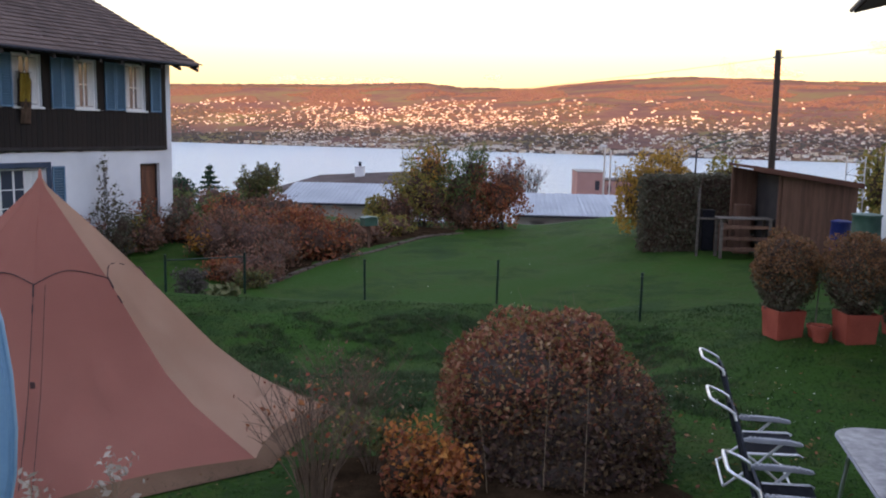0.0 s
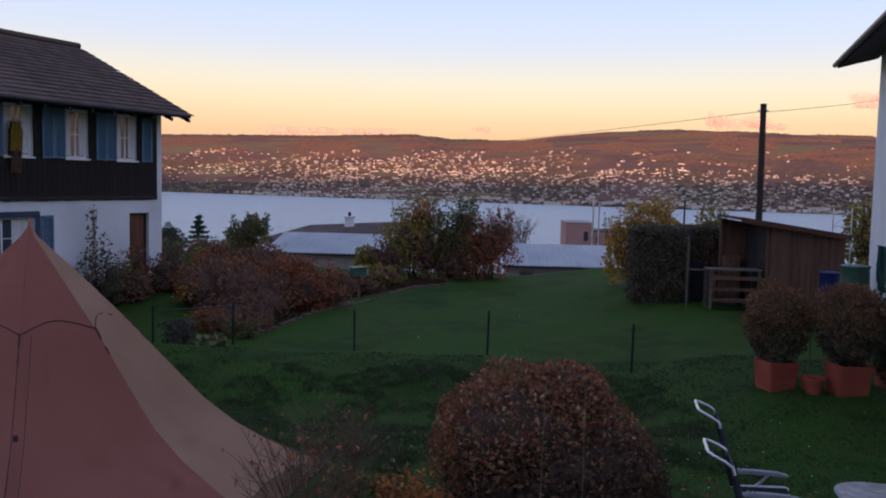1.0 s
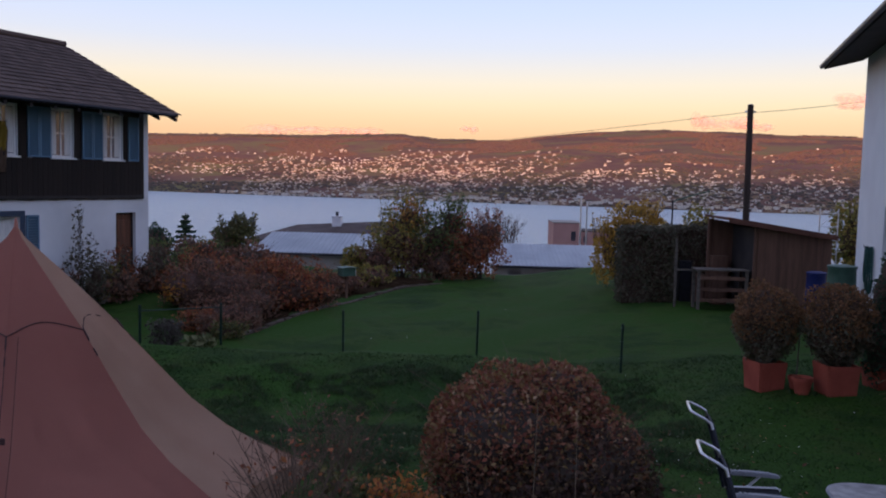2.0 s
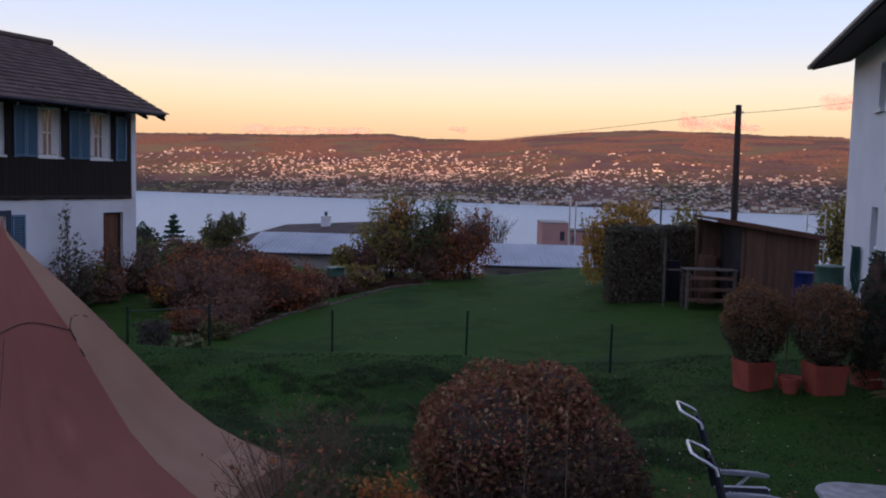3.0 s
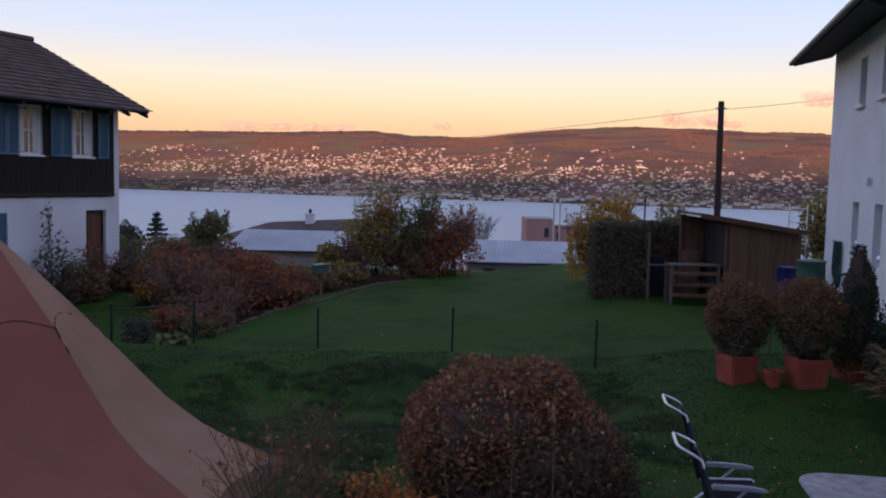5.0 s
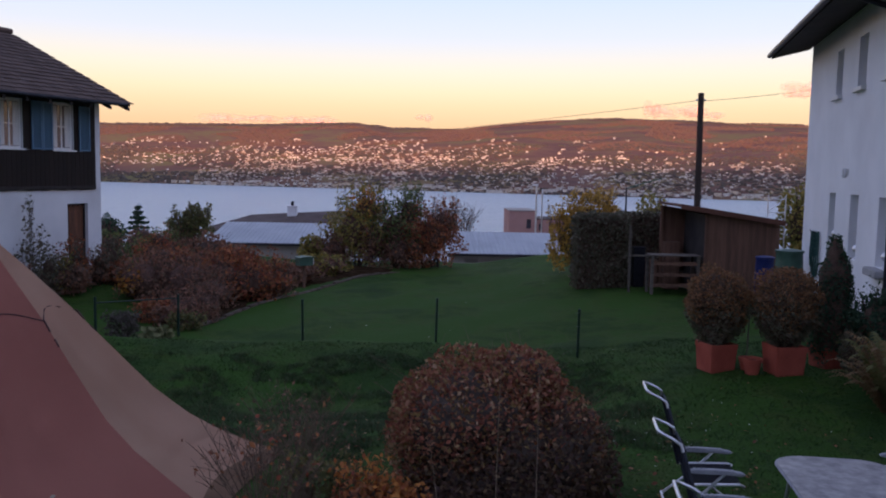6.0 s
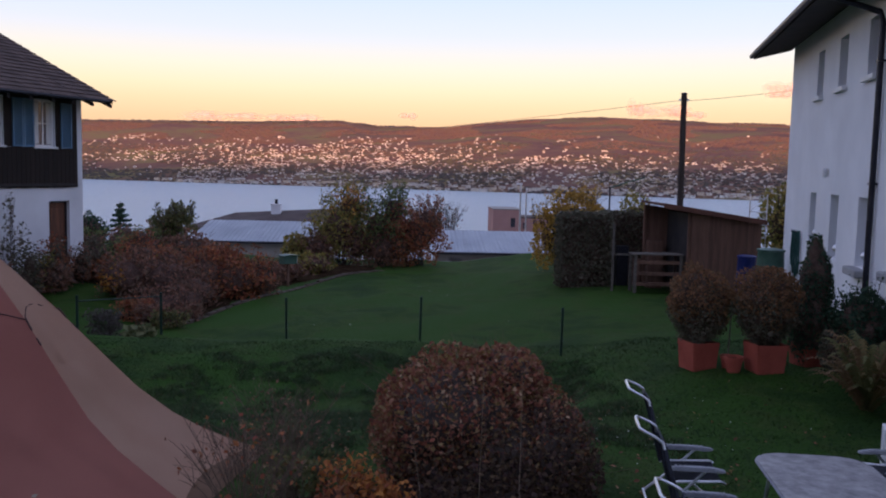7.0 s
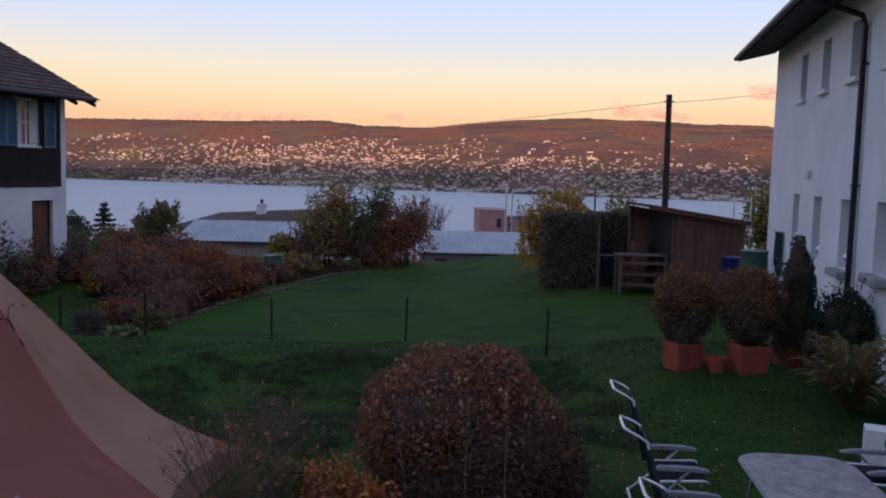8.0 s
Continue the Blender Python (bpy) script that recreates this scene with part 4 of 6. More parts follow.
# planting along the chalet
for i, (x, y, r, h, mt, lab) in enumerate(((-11.7, 23.4, 0.6, 0.75, L_HEDGE, "dark green border shrub by the chalet wall"), (-10.6, 25.0, 0.6, 0.6, L_BROWN, "brown faded border plants by the chalet"),
                                           (-9.8, 26.7, 0.5, 0.55, L_RED, "red-leaved border shrub near the chalet door"), (-9.1, 28.4, 0.7, 0.8, L_BROWN, "brown autumn shrub past the chalet corner"),
                                           (-10.0, 31.0, 0.8, 1.0, L_RED, "dark red shrub past the chalet corner"), (-12.3, 36.0, 1.0, 0.9, L_BROWN, "faded shrub on the slope past the chalet"), (-12.2, 21.6, 0.5, 0.6, L_HEDGE, "leafy border plant below the chalet window"))):
    plant("border_shrub", lab, "shrub", x, y, [(0, 0, h * 0.6, r, r, h * 0.75, 900, 0.07, mt), (0.2, 0.1, h * 1.1, r * 0.6, r * 0.6, h * 0.5, 160, 0.06, mt)], 16, 0.012, core=0.5, group="border planting")
for i in range(9):
    s = -0.5 - i * 0.68
    x, y = -10.66 + 0.394 * s + 0.919 * (0.75 + 0.2 * math.sin(i * 2.1)), 27.65 + 0.919 * s - 0.394 * (0.75 + 0.2 * math.sin(i * 2.1))
    mt = (L_HEDGE, L_BROWN, L_RED, L_OLIVE)[i % 4]
    lab = ("dark green", "faded brown", "reddish", "olive green")[i % 4] + " leafy plant along the chalet wall"
    h = 0.75 + 0.3 * math.sin(i * 1.7 + 1) ** 2
    plant("border_shrub", lab, "shrub", x, y, [(0, 0, h * 0.5, 0.5, 0.45, h * 0.6, 650, 0.06, mt), (0.1, 0, h * 0.9, 0.35, 0.3, h * 0.5, 180, 0.06, L_HEDGE)], 12, 0.01, core=0.45, group="border planting", lumps=0.3, shoots=12)
plant("climbing_rose", "climbing rose trained up the white chalet wall", "shrub", -11.55, 24.55,
      [(0, 0, 0.9, 0.7, 0.35, 0.9, 420, 0.075, L_HEDGE), (0.1, 0, 1.6, 0.5, 0.25, 0.6, 130, 0.07, L_HEDGE), (-0.1, 0.05, 2.5, 0.16, 0.12, 0.7, 60, 0.07, L_HEDGE)], 16, 0.010)


def conifer():
    x, y = -16.3, 48.0
    t = thing("conifer", "small dark spruce standing against the lake", "tree", pose(x, y, gz(x, y)))
    part("trunk", tube([(0, 0, -0.2), (0, 0, 1.8), (0.02, 0, 3.5)], 0.12, 7, taper=0.15), M_BARK, t)
    pts = []
    g = np.random.default_rng(5)
    for k in range(12):
        z = 0.35 + k * 0.262
        r = 1.6 * (1 - (z - 0.3) / 3.2) + 0.03
        for j in range(11):
            a = j * 2 * math.pi / 11 + k * 0.7
            for s in range(13):
                f = (s + 1) / 13
                pts.append((math.cos(a) * r * f * g.uniform(0.85, 1.1), math.sin(a) * r * f, z - 0.25 * f * r + 0.1 * f * f + g.uniform(-0.05, 0.05)))
    part("needle_crown", leaf_mesh("needle_crown", L_DARK, np.array(pts), 0.12, long=2.2), L_DARK, t)


conifer()


def dry_shrub(name, label, x, y, n, spread, tall, radius, leaves, material, leaf_mat, seed, size=0.035):
    p = thing(name, label, "shrub", pose(x, y, gz(x, y)))
    g = random.Random(seed)
    tips = []
    for i in range(n):
        bm = bmesh.new()
        a, o = g.uniform(0, 2 * math.pi), g.uniform(0.15, 1.0) * spread
        h = tall * g.uniform(0.55, 1.0)
        foot = Vector((math.cos(a) * 0.12 * spread, math.sin(a) * 0.12 * spread, -0.05))
        end = Vector((math.cos(a) * o, math.sin(a) * o * 0.7, h))
        pts = [foot.lerp(end, f) + Vector((math.cos(a), math.sin(a), 0)) * (-0.18 * o * math.sin(math.pi * f)) + Vector((g.uniform(-1, 1), g.uniform(-1, 1), 0)) * 0.02 for f in (0, 0.25, 0.5, 0.75, 1)]
        tube(pts, radius, 5, bm, 0.4)
        tips.append(pts[-1])
        for _ in range(4):
            s = pts[g.choice((2, 3))].lerp(pts[4], g.uniform(0, 0.7))
            e = s + Vector((g.uniform(-0.16, 0.16), g.uniform(-0.14, 0.14), g.uniform(0.05, 0.22))) * tall
            tube([s, s.lerp(e, 0.5) + Vector((0, 0, 0.01)), e], radius * 0.5, 4, bm, 0.5)
            tips += [e, s.lerp(e, 0.6)]
        part("stem", bm, material, p)
    if leaves:
        q = np.array([tuple(tips[g.randrange(len(tips))]) for _ in range(leaves)]) + np.random.default_rng(seed).normal(0, 0.025, (leaves, 3))
        tagged(part("leafage", leaf_mesh("leafage", leaf_mat, q, size), leaf_mat, p), kind="stuff")
    return p


dry_shrub("twiggy_shrub", "half-bare twiggy shrub with a few dark red leaves", -1.10, 5.75, 52, 0.62, 1.20, 0.006, 110, M_TWIG, L_RED, 3)
dry_shrub("twiggy_shrub", "fine brown dried perennials standing in the bed", -1.0, 7.2, 80, 0.60, 1.15, 0.0035, 160, M_TWIG, L_BROWN, 9, 0.025)
dry_shrub("twiggy_shrub", "low leafy perennials dying back in the bed", -0.75, 6.6, 26, 0.4, 0.6, 0.005, 420, M_TWIG, L_MOSS, 14, 0.045)
dry_shrub("dried_flowers", "pale dried flower stalks with curled seed heads", -2.25, 4.6, 5, 0.10, 0.98, 0.004, 60, M_STRAW, leafy("pale_seed_heads", [(0.40, 0.33, 0.27), (0.55, 0.47, 0.40)]), 21, 0.04)
dry_shrub("dried_flowers", "pale dried flower stalks with curled seed heads", -2.72, 4.5, 6, 0.14, 0.86, 0.004, 70, M_STRAW, leafy("pale_husks", [(0.40, 0.33, 0.27), (0.55, 0.47, 0.40)]), 22, 0.04)
for i, (x, y, h, lean) in enumerate(((0.78, 6.35, 1.42, 0.02), (1.13, 6.3, 1.46, 0.0), (0.30, 6.2, 0.85, -0.1), (1.55, 11.8, 0.5, -0.12))):
    p = thing("dry_stalk", "single thin dry stalk standing in the garden", "plant", pose(x, y, gz(x, y)), "dry stalks")
    part("stem", tube([(0, 0, -0.05), (lean * 0.3, 0, h * 0.4), (lean, 0.01, h)], 0.0045, 5, taper=0.4), M_STRAW, p)
    part("seed_head", leaf_mesh("seed_head", L_BROWN, np.array([(lean, 0.01, h)]) + rng.normal(0, 0.012, (8, 3)), 0.025), L_BROWN, p)


def fern():
    p = thing("fern", "yellowing arching fern beside the white house", "plant", pose(6.75, 10.9, gz(6.75, 10.9)))
    g = random.Random(4)
    mats = [leafy("yellow_fern", [(0.19, 0.14, 0.06), (0.24, 0.18, 0.07)]), leafy("green_fern", [(0.12, 0.125, 0.05), (0.16, 0.15, 0.058)]), leafy("brown_fern", [(0.21, 0.13, 0.068), (0.16, 0.105, 0.055)])]
    for i in range(96):
        a = g.uniform(0, 2 * math.pi)
        ln, up = g.uniform(0.25, 0.90), g.uniform(0.40, 1.12)
        bm = bmesh.new()
        n = 18
        rib = []
        for k in range(n + 1):
            f = k / n
            rib.append(bm.verts.new((math.cos(a) * ln * f, math.sin(a) * ln * f, up * math.sin(f * 2.0))))
        for k in range(1, n):
            w = 0.10 * math.sin(math.pi * min(1, k / n * 0.9 + 0.1))
            for s in (-1, 1):
                q = rib[k].co + Vector((-math.sin(a) * s * w + math.cos(a) * 0.04, math.cos(a) * s * w + math.sin(a) * 0.04, -0.02))
                bm.faces.new((rib[k], rib[k + 1], bm.verts.new(q)))
        part("frond", bm, mats[g.randrange(3)], p)
    return p


fern()


# ---- terracotta ----
def planter(x, y, w, h, turn, label="square terracotta planter with a thick rim on the lawn"):
    p = thing("planter", label, "planter", pose(x, y, gz(x, y) - 0.01, 0, 0, turn), "terracotta planters")
    bm = bmesh.new()
    b, t = w * 0.44, w * 0.5
    rings = [(b, 0), (t * 0.97, h - 0.09), (t, h - 0.09), (t, h), (t - 0.035, h), (t - 0.05, h - 0.10)]
    rr = [[bm.verts.new((sx * r, sy * r, z)) for sx, sy in ((-1, -1), (1, -1), (1, 1), (-1, 1))] for r, z in rings]
    bm.faces.new(rr[0][::-1])
    for u, v in zip(rr, rr[1:]):
        for k in range(4):
            bm.faces.new((u[k], u[(k + 1) % 4], v[(k + 1) % 4], v[k]))
    bm.faces.new(rr[-1])
    es = [e for e in bm.edges if abs(e.verts[0].co.z - e.verts[1].co.z) > 0.05]
    bmesh.ops.bevel(bm, geom=es, offset=0.02, segments=2, affect="EDGES")
    part("tub", bm, M_TERRA, p)
    part("soil", box(-t + 0.05, t - 0.05, -t + 0.05, t - 0.05, h - 0.10, h - 0.06, 0.01), M_SOIL, p)
    return p


planter(5.27, 13.80, 0.53, 0.50, 16)
planter(6.25, 13.28, 0.55, 0.50, 6)
planter(7.35, 13.85, 0.62, 0.40, 6, "low terracotta planter holding the cypress")


def round_pot(x, y, r, h, label):
    p = thing("flowerpot", label, "flowerpot", pose(x, y, gz(x, y) - 0.01), "round flowerpots")
    part("pot", lathe([(r * 0.68, 0), (r * 0.95, h * 0.78), (r * 1.05, h * 0.78), (r * 1.05, h), (r * 0.92, h), (r * 0.88, h * 0.82)], 24), M_TERRA, p, smooth=False)
    part("soil", lathe([(r * 0.85, h * 0.84), (r * 0.5, h * 0.86), (0.01, h * 0.87)], 20), M_SOIL, p)
    return p


round_pot(5.72, 13.3, 0.16, 0.28, "small round terracotta pot between the planters")
part("cane", tube([(0, 0, 0.2), (0.02, 0, 0.95)], 0.012, 6), M_GREYWOOD, round_pot(5.74, 13.62, 0.13, 0.22, "small terracotta pot with a cane in it"))
rp = round_pot(7.30, 10.35, 0.22, 0.36, "terracotta pot with pale flowers by the white house")
plant("pot_flowers", "pale grey-white flowering plant in a terracotta pot", "plant", 7.30, 10.35, [(0, 0, 0.50, 0.24, 0.24, 0.22, 260, 0.05, leafy("grey_foliage", [(0.12, 0.13, 0.11), (0.22, 0.21, 0.20), (0.32, 0.30, 0.28)]))], 8, 0.006)


# ---- fence ----
def post(x, y, h=1.02):
    p = thing("fence_post", "thin dark green metal fence post in the lawn", "fence post", pose(x, y, gz(x, y), random.uniform(-1, 1), random.uniform(-1, 1), 0), "green fence posts")
    part("tube", tube([(0, 0, -0.3), (0, 0, h)], 0.026, 10), M_GREENPOST, p)
    part("cap", lathe([(0.030, h - 0.02), (0.031, h + 0.005), (0.018, h + 0.022), (0.004, h + 0.026)], 10), M_GREENPOST, p)
    for z in (0.3, 0.65, h - 0.08):
        part("wire_clip", box(-0.034, 0.034, -0.034, 0.034, z, z + 0.018), M_GREENPOST, p)


for x, y in ((-2.70, 18.85), (0.41, 18.55), (3.40, 16.9)):
    post(x, y)
gate = thing("garden_gate", "low dark green metal gate in the garden fence", "gate", pose(-7.56, 19.0, gz(-7.56, 19.0)))
part("gate_post", tube([(0, 0, -0.3), (0, 0, 1.0)], 0.032, 10), M_GREENPOST, gate)
part("gate_post", tube([(1.58, 1.2, -0.4), (1.58, 1.2, 0.92)], 0.032, 10), M_GREENPOST, gate)
gf = part("gate_frame", tube([(0.03, 0.02, 0.86), (1.55, 1.18, 0.82)], 0.016, 8), M_GREENPOST, gate)


# ---- garden chairs and table ----
def garden_chair():
    c = thing("garden_chair", "reclined folding garden chair, aluminium with navy mesh", "chair", pose(0, 0, 0), "garden chairs")
    W = 0.29
    # back: mesh panel with an open silver head loop
    bx = lambda z: -0.02 - 0.19 * (z - 0.36) / 0.74
    bm = bmesh.new()
    k = 8
    rows = []
    for i in range(k + 1):
        z = 0.36 + 0.65 * i / k
        rows.append([bm.verts.new((bx(z) + 0.025 * math.sin(math.pi * j / 6), (-W + 0.02 + (2 * W - 0.04) * j / 6) * (1 - 0.17 * max(0, (z - 0.7) / 0.36)), z)) for j in range(7)])
    for a, b in zip(rows, rows[1:]):
        for j in range(6):
            bm.faces.new((a[j], a[j + 1], b[j + 1], b[j]))
    bmesh.ops.solidify(bm, geom=list(bm.faces), thickness=0.012)
    part("backrest", bm, M_MESHCLOTH, c, "navy mesh backrest", smooth=True)
    for s in (-1, 1):
        part("back_upright", tube([(bx(0.32), s * W, 0.32), (bx(0.75), s * W, 0.75), (bx(1.06), s * 0.24, 1.01)], 0.017, 8), M_MESHCLOTH, c, "dark coated upright")
    w = 0.215
    part("head_loop", tube([(bx(1.05), -0.24, 1.00), (-0.215, -w - 0.01, 1.06), (-0.27, -w, 1.095), (-0.35, -w + 0.015, 1.13), (-0.385, -w + 0.05, 1.145), (-0.39, -w + 0.10, 1.148), (-0.39, w - 0.10, 1.148), (-0.385, w - 0.05, 1.145), (-0.35, w - 0.015, 1.13), (-0.27, w, 1.095), (-0.215, w + 0.01, 1.06), (bx(1.05), 0.24, 1.00)], 0.013, 10), M_ALU, c, "bright aluminium head loop")
    part("head_bar", tube([(bx(1.02), -0.235, 1.02), (bx(1.02), 0.235, 1.02)], 0.012, 8), M_MESHCLOTH, c)
    # seat
    bm = bmesh.new()
    rows = [[bm.verts.new((0.02 + 0.46 * i / 6, -W + 0.02 + (2 * W - 0.04) * j / 6, 0.33 + 0.02 * (i / 6) - 0.02 * math.sin(math.pi * j / 6))) for j in range(7)] for i in range(7)]
    for a, b in zip(rows, rows[1:]):
        for j in range(6):
            bm.faces.new((a[j], a[j + 1], b[j + 1], b[j]))
    bmesh.ops.solidify(bm, geom=list(bm.faces), thickness=0.012)
    part("seat", bm, M_MESHCLOTH, c, "navy mesh seat", smooth=True)
    for s in (-1, 1):
        y = s * (W + 0.02)
        part("seat_rail", tube([(-0.02, s * W, 0.32), (0.46, s * W, 0.35), (0.50, s * W, 0.33)], 0.014, 8), M_ALU, c)
        part("leg", tube([(-0.16, y, 0.0), (0.12, y, 0.24), (0.32, y, 0.45)], 0.014, 8), M_ALU, c, "aluminium crossed leg")
        part("leg", tube([(0.44, y + s * 0.02, 0.0), (0.14, y + s * 0.02, 0.24), (-0.02, y + s * 0.02, 0.36)], 0.014, 8), M_ALU, c, "aluminium crossed leg")
        bm = bmesh.new()
        outline = [(-0.06, 0.445), (0.02, 0.475), (0.20, 0.488), (0.36, 0.485), (0.47, 0.472), (0.50, 0.456), (0.47, 0.440), (0.30, 0.445), (0.1, 0.44)]
        prism(outline, y - 0.028, y + 0.028, bm)
        bmesh.ops.bevel(bm, geom=list(bm.edges), offset=0.007, segments=2, affect="EDGES")
        arm = part("armrest", bm, M_ARM, c, "grey plastic armrest with a notched edge")
        for i in range(9):
            part("notch", box(0.04 + i * 0.042, 0.06 + i * 0.042, y - 0.024, y + 0.024, 0.481, 0.4885, 0.002), M_ARM, arm)
    part("foot_bar", tube([(-0.16, -W - 0.02, 0.015), (-0.16, W + 0.02, 0.015)], 0.013, 8), M_ALU, c)
    part("foot_bar", tube([(0.44, -W - 0.04, 0.015), (0.44, W + 0.04, 0.015)], 0.013, 8), M_ALU, c)
    return c


chair = garden_chair()
chair.matrix_world = pose(2.62, 6.98, gz(2.62, 6.98), 0, 0, -9)
for x, y, turn in ((2.38, 5.72, -9), (2.16, 4.38, -9), (5.08, 6.85, 174), (4.95, 5.3, 170)):
    copy_thing(chair, pose(x, y, gz(x, y), 0, 0, turn))


def garden_table():
    t = thing("garden_table", "grey stone-patterned garden table with rounded corners", "table", pose(3.55, 5.42, gz(3.55, 5.42), 0, 0, -9))
    a, b, r = 0.48, 1.0, 0.24
    pts = []
    for cx, cy, s in ((a - r, b - r, 0), (-a + r, b - r, 90), (-a + r, -b + r, 180), (a - r, -b + r, 270)):
        for k in range(7):
            g = radians(s + 15 * k)
            pts.append((cx + r * math.cos(g), cy + r * math.sin(g)))
    bm = bmesh.new()
    lo = [bm.verts.new((x, y, 0.685)) for x, y in pts]
    hi = [bm.verts.new((x, y, 0.715)) for x, y in pts]
    bm.faces.new(lo[::-1]), bm.faces.new(hi)
    for i in range(len(pts)):
        k = (i + 1) % len(pts)
        bm.faces.new((lo[i], lo[k], hi[k], hi[i]))
    bmesh.ops.bevel(bm, geom=[e for e in bm.edges if abs(e.verts[0].co.z - e.verts[1].co.z) < 1e-4], offset=0.009, segments=2, affect="EDGES")
    part("tabletop", bm, M_TABLE, t)
    bm = bmesh.new()
    ring = pts + pts[:1]
    tube([(x * 1.004, y * 1.004, 0.694) for x, y in ring], 0.012, 6, bm)
    part("edge_trim", bm, M_ARM, t, "paler grey rim")
    for sx in (-1, 1):
        for sy in (-1, 1):
            part("leg", tube([(sx * (a - 0.08), sy * (b - 0.10), 0.0), (sx * (a - 0.14), sy * (b - 0.2), 0.684)], 0.018, 8), M_ALU, t)
        part("rail", tube([(sx * (a - 0.14), -b + 0.2, 0.665), (sx * (a - 0.14), b - 0.2, 0.665)], 0.014, 8), M_ALU, t)


garden_table()


def carton():
    x, y = 5.66, 7.95
    c = thing("carton", "white cardboard carton with a green and blue oval", "box", pose(x, y, gz(x, y), 0, 0, -26))
    part("body", box(-0.32, 0.32, -0.14, 0.14, 0, 0.54, 0.008), M_WHITE, c)
    for r, m, off in ((0.15, surface("leaf_green_print", (0.05, 0.22, 0.08), (0.07, 0.28, 0.11), 5, 0.6, 0.05), 0.002), (0.10, surface("yellow_print", (0.55, 0.45, 0.10), (0.6, 0.5, 0.14), 5, 0.6, 0.05), 0.004), (0.055, surface("blue_print", (0.03, 0.12, 0.35), (0.05, 0.16, 0.42), 5, 0.6, 0.05), 0.006)):
        bm = lathe([(r, 0), (r, 0.003)], 28, squash=(1, 0.72))
        bmesh.ops.rotate(bm, verts=bm.verts, matrix=Matrix.Rotation(radians(90), 3, "X"))
        part("printed_oval", bm, m, c).location = (0.02, -0.141 - off + 0.003, 0.44 - r * 0.2)


carton()


# ---- the open shed and what stands in it ----
def shed():
    s = thing("garden_shed", "open-fronted brown board shed with a sloping felt roof", "shed", pose(9.2, 26.0, -0.34))
    zr = lambda x: 2.92 - 0.145 * (x + 1.45)         # underside of the roof along the shed
    # roof falls to one side
    bm = bmesh.new()
    pts = [(-1.05, 2.862), (2.25, 2.385), (2.25, 2.46), (-1.05, 2.942)]
    prism(pts, -0.25, 2.5, bm)
    part("roof", bm, M_FELT, s, "red-brown felt roof")
    part("fascia", prism([(-1.07, 2.79), (2.27, 2.31), (2.27, 2.47), (-1.07, 2.95)], -0.285, -0.253), M_FELT, s)
    me = {}
    for i in range(16):
        x = -0.06 + i * 0.142
        h = zr(x) - 0.07
        part("plank", box(x, x + 0.137, 0.0, 0.022, 0, h, 0.003), M_PLANK, s)
    for i in range(17):
        part("plank", box(2.13, 2.152, 0.03 + i * 0.138, 0.163 + i * 0.138, 0, zr(2.15) - 0.02), M_PLANK, s)
    for i in range(19):
        x = -0.95 + i * 0.162
        part("plank", box(x, x + 0.157, 2.38, 2.402, 0, zr(x) - 0.05), M_PLANK, s)
    for x, y, h in ((-0.13, 0.05, 2.68), (-0.95, 2.3, 2.80), (-0.13, 2.3, 2.68)):
        part("timber_post", box(x - 0.045, x + 0.045, y - 0.045, y + 0.045, 0, h, 0.006), M_PLANK, s)
    # dark wood here stands in for the shade of the deep opening
    part("side_wall", box(-0.16, -0.14, 0.1, 2.37, 0, 2.62), M_ROOFDARK, s, "inner board wall, the bay's shade in its dark colour")
    for z in (0.55, 1.15):
        part("shelf", box(-0.9, -0.2, 1.95, 2.37, z, z + 0.03, 0.004), M_GREYWOOD, s)


shed()


def leaf_block(name, label, x, y, w, d, h, n, leaf, seed):
    """A clipped block of foliage on a solid core whose dark colour is painted inner shade, its faces a little ragged.
    """
    p = thing(name, label, "hedge", pose(x, y, gz(x, y)))
    g = np.random.default_rng(seed)
    q = g.uniform(-1, 1, (n, 3)) * (w, d, h / 2) + (0, 0, h / 2)
    face = g.integers(0, 6, n)
    for f, (ax, val) in enumerate(((0, -w), (0, w), (1, -d), (1, -d), (2, h), (1, d))):
        k = face == f
        q[k, ax] = val + g.normal(0, 0.05, k.sum()) + 0.05 * np.sin(q[k, 0] * 4 + seed) * np.cos(q[k, 2] * 5)
    part("foliage", leaf_mesh("foliage", leaf, q, 0.075), leaf, p)
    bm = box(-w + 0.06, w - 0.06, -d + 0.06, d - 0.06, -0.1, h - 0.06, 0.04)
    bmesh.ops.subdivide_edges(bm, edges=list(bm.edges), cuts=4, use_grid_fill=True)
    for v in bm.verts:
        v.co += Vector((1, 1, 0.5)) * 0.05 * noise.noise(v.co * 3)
    part("inner_core", bm, M_CORE, p)


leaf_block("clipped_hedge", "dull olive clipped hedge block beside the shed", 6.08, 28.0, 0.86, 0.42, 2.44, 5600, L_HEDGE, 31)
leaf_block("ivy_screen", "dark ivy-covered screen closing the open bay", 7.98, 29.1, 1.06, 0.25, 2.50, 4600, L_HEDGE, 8)


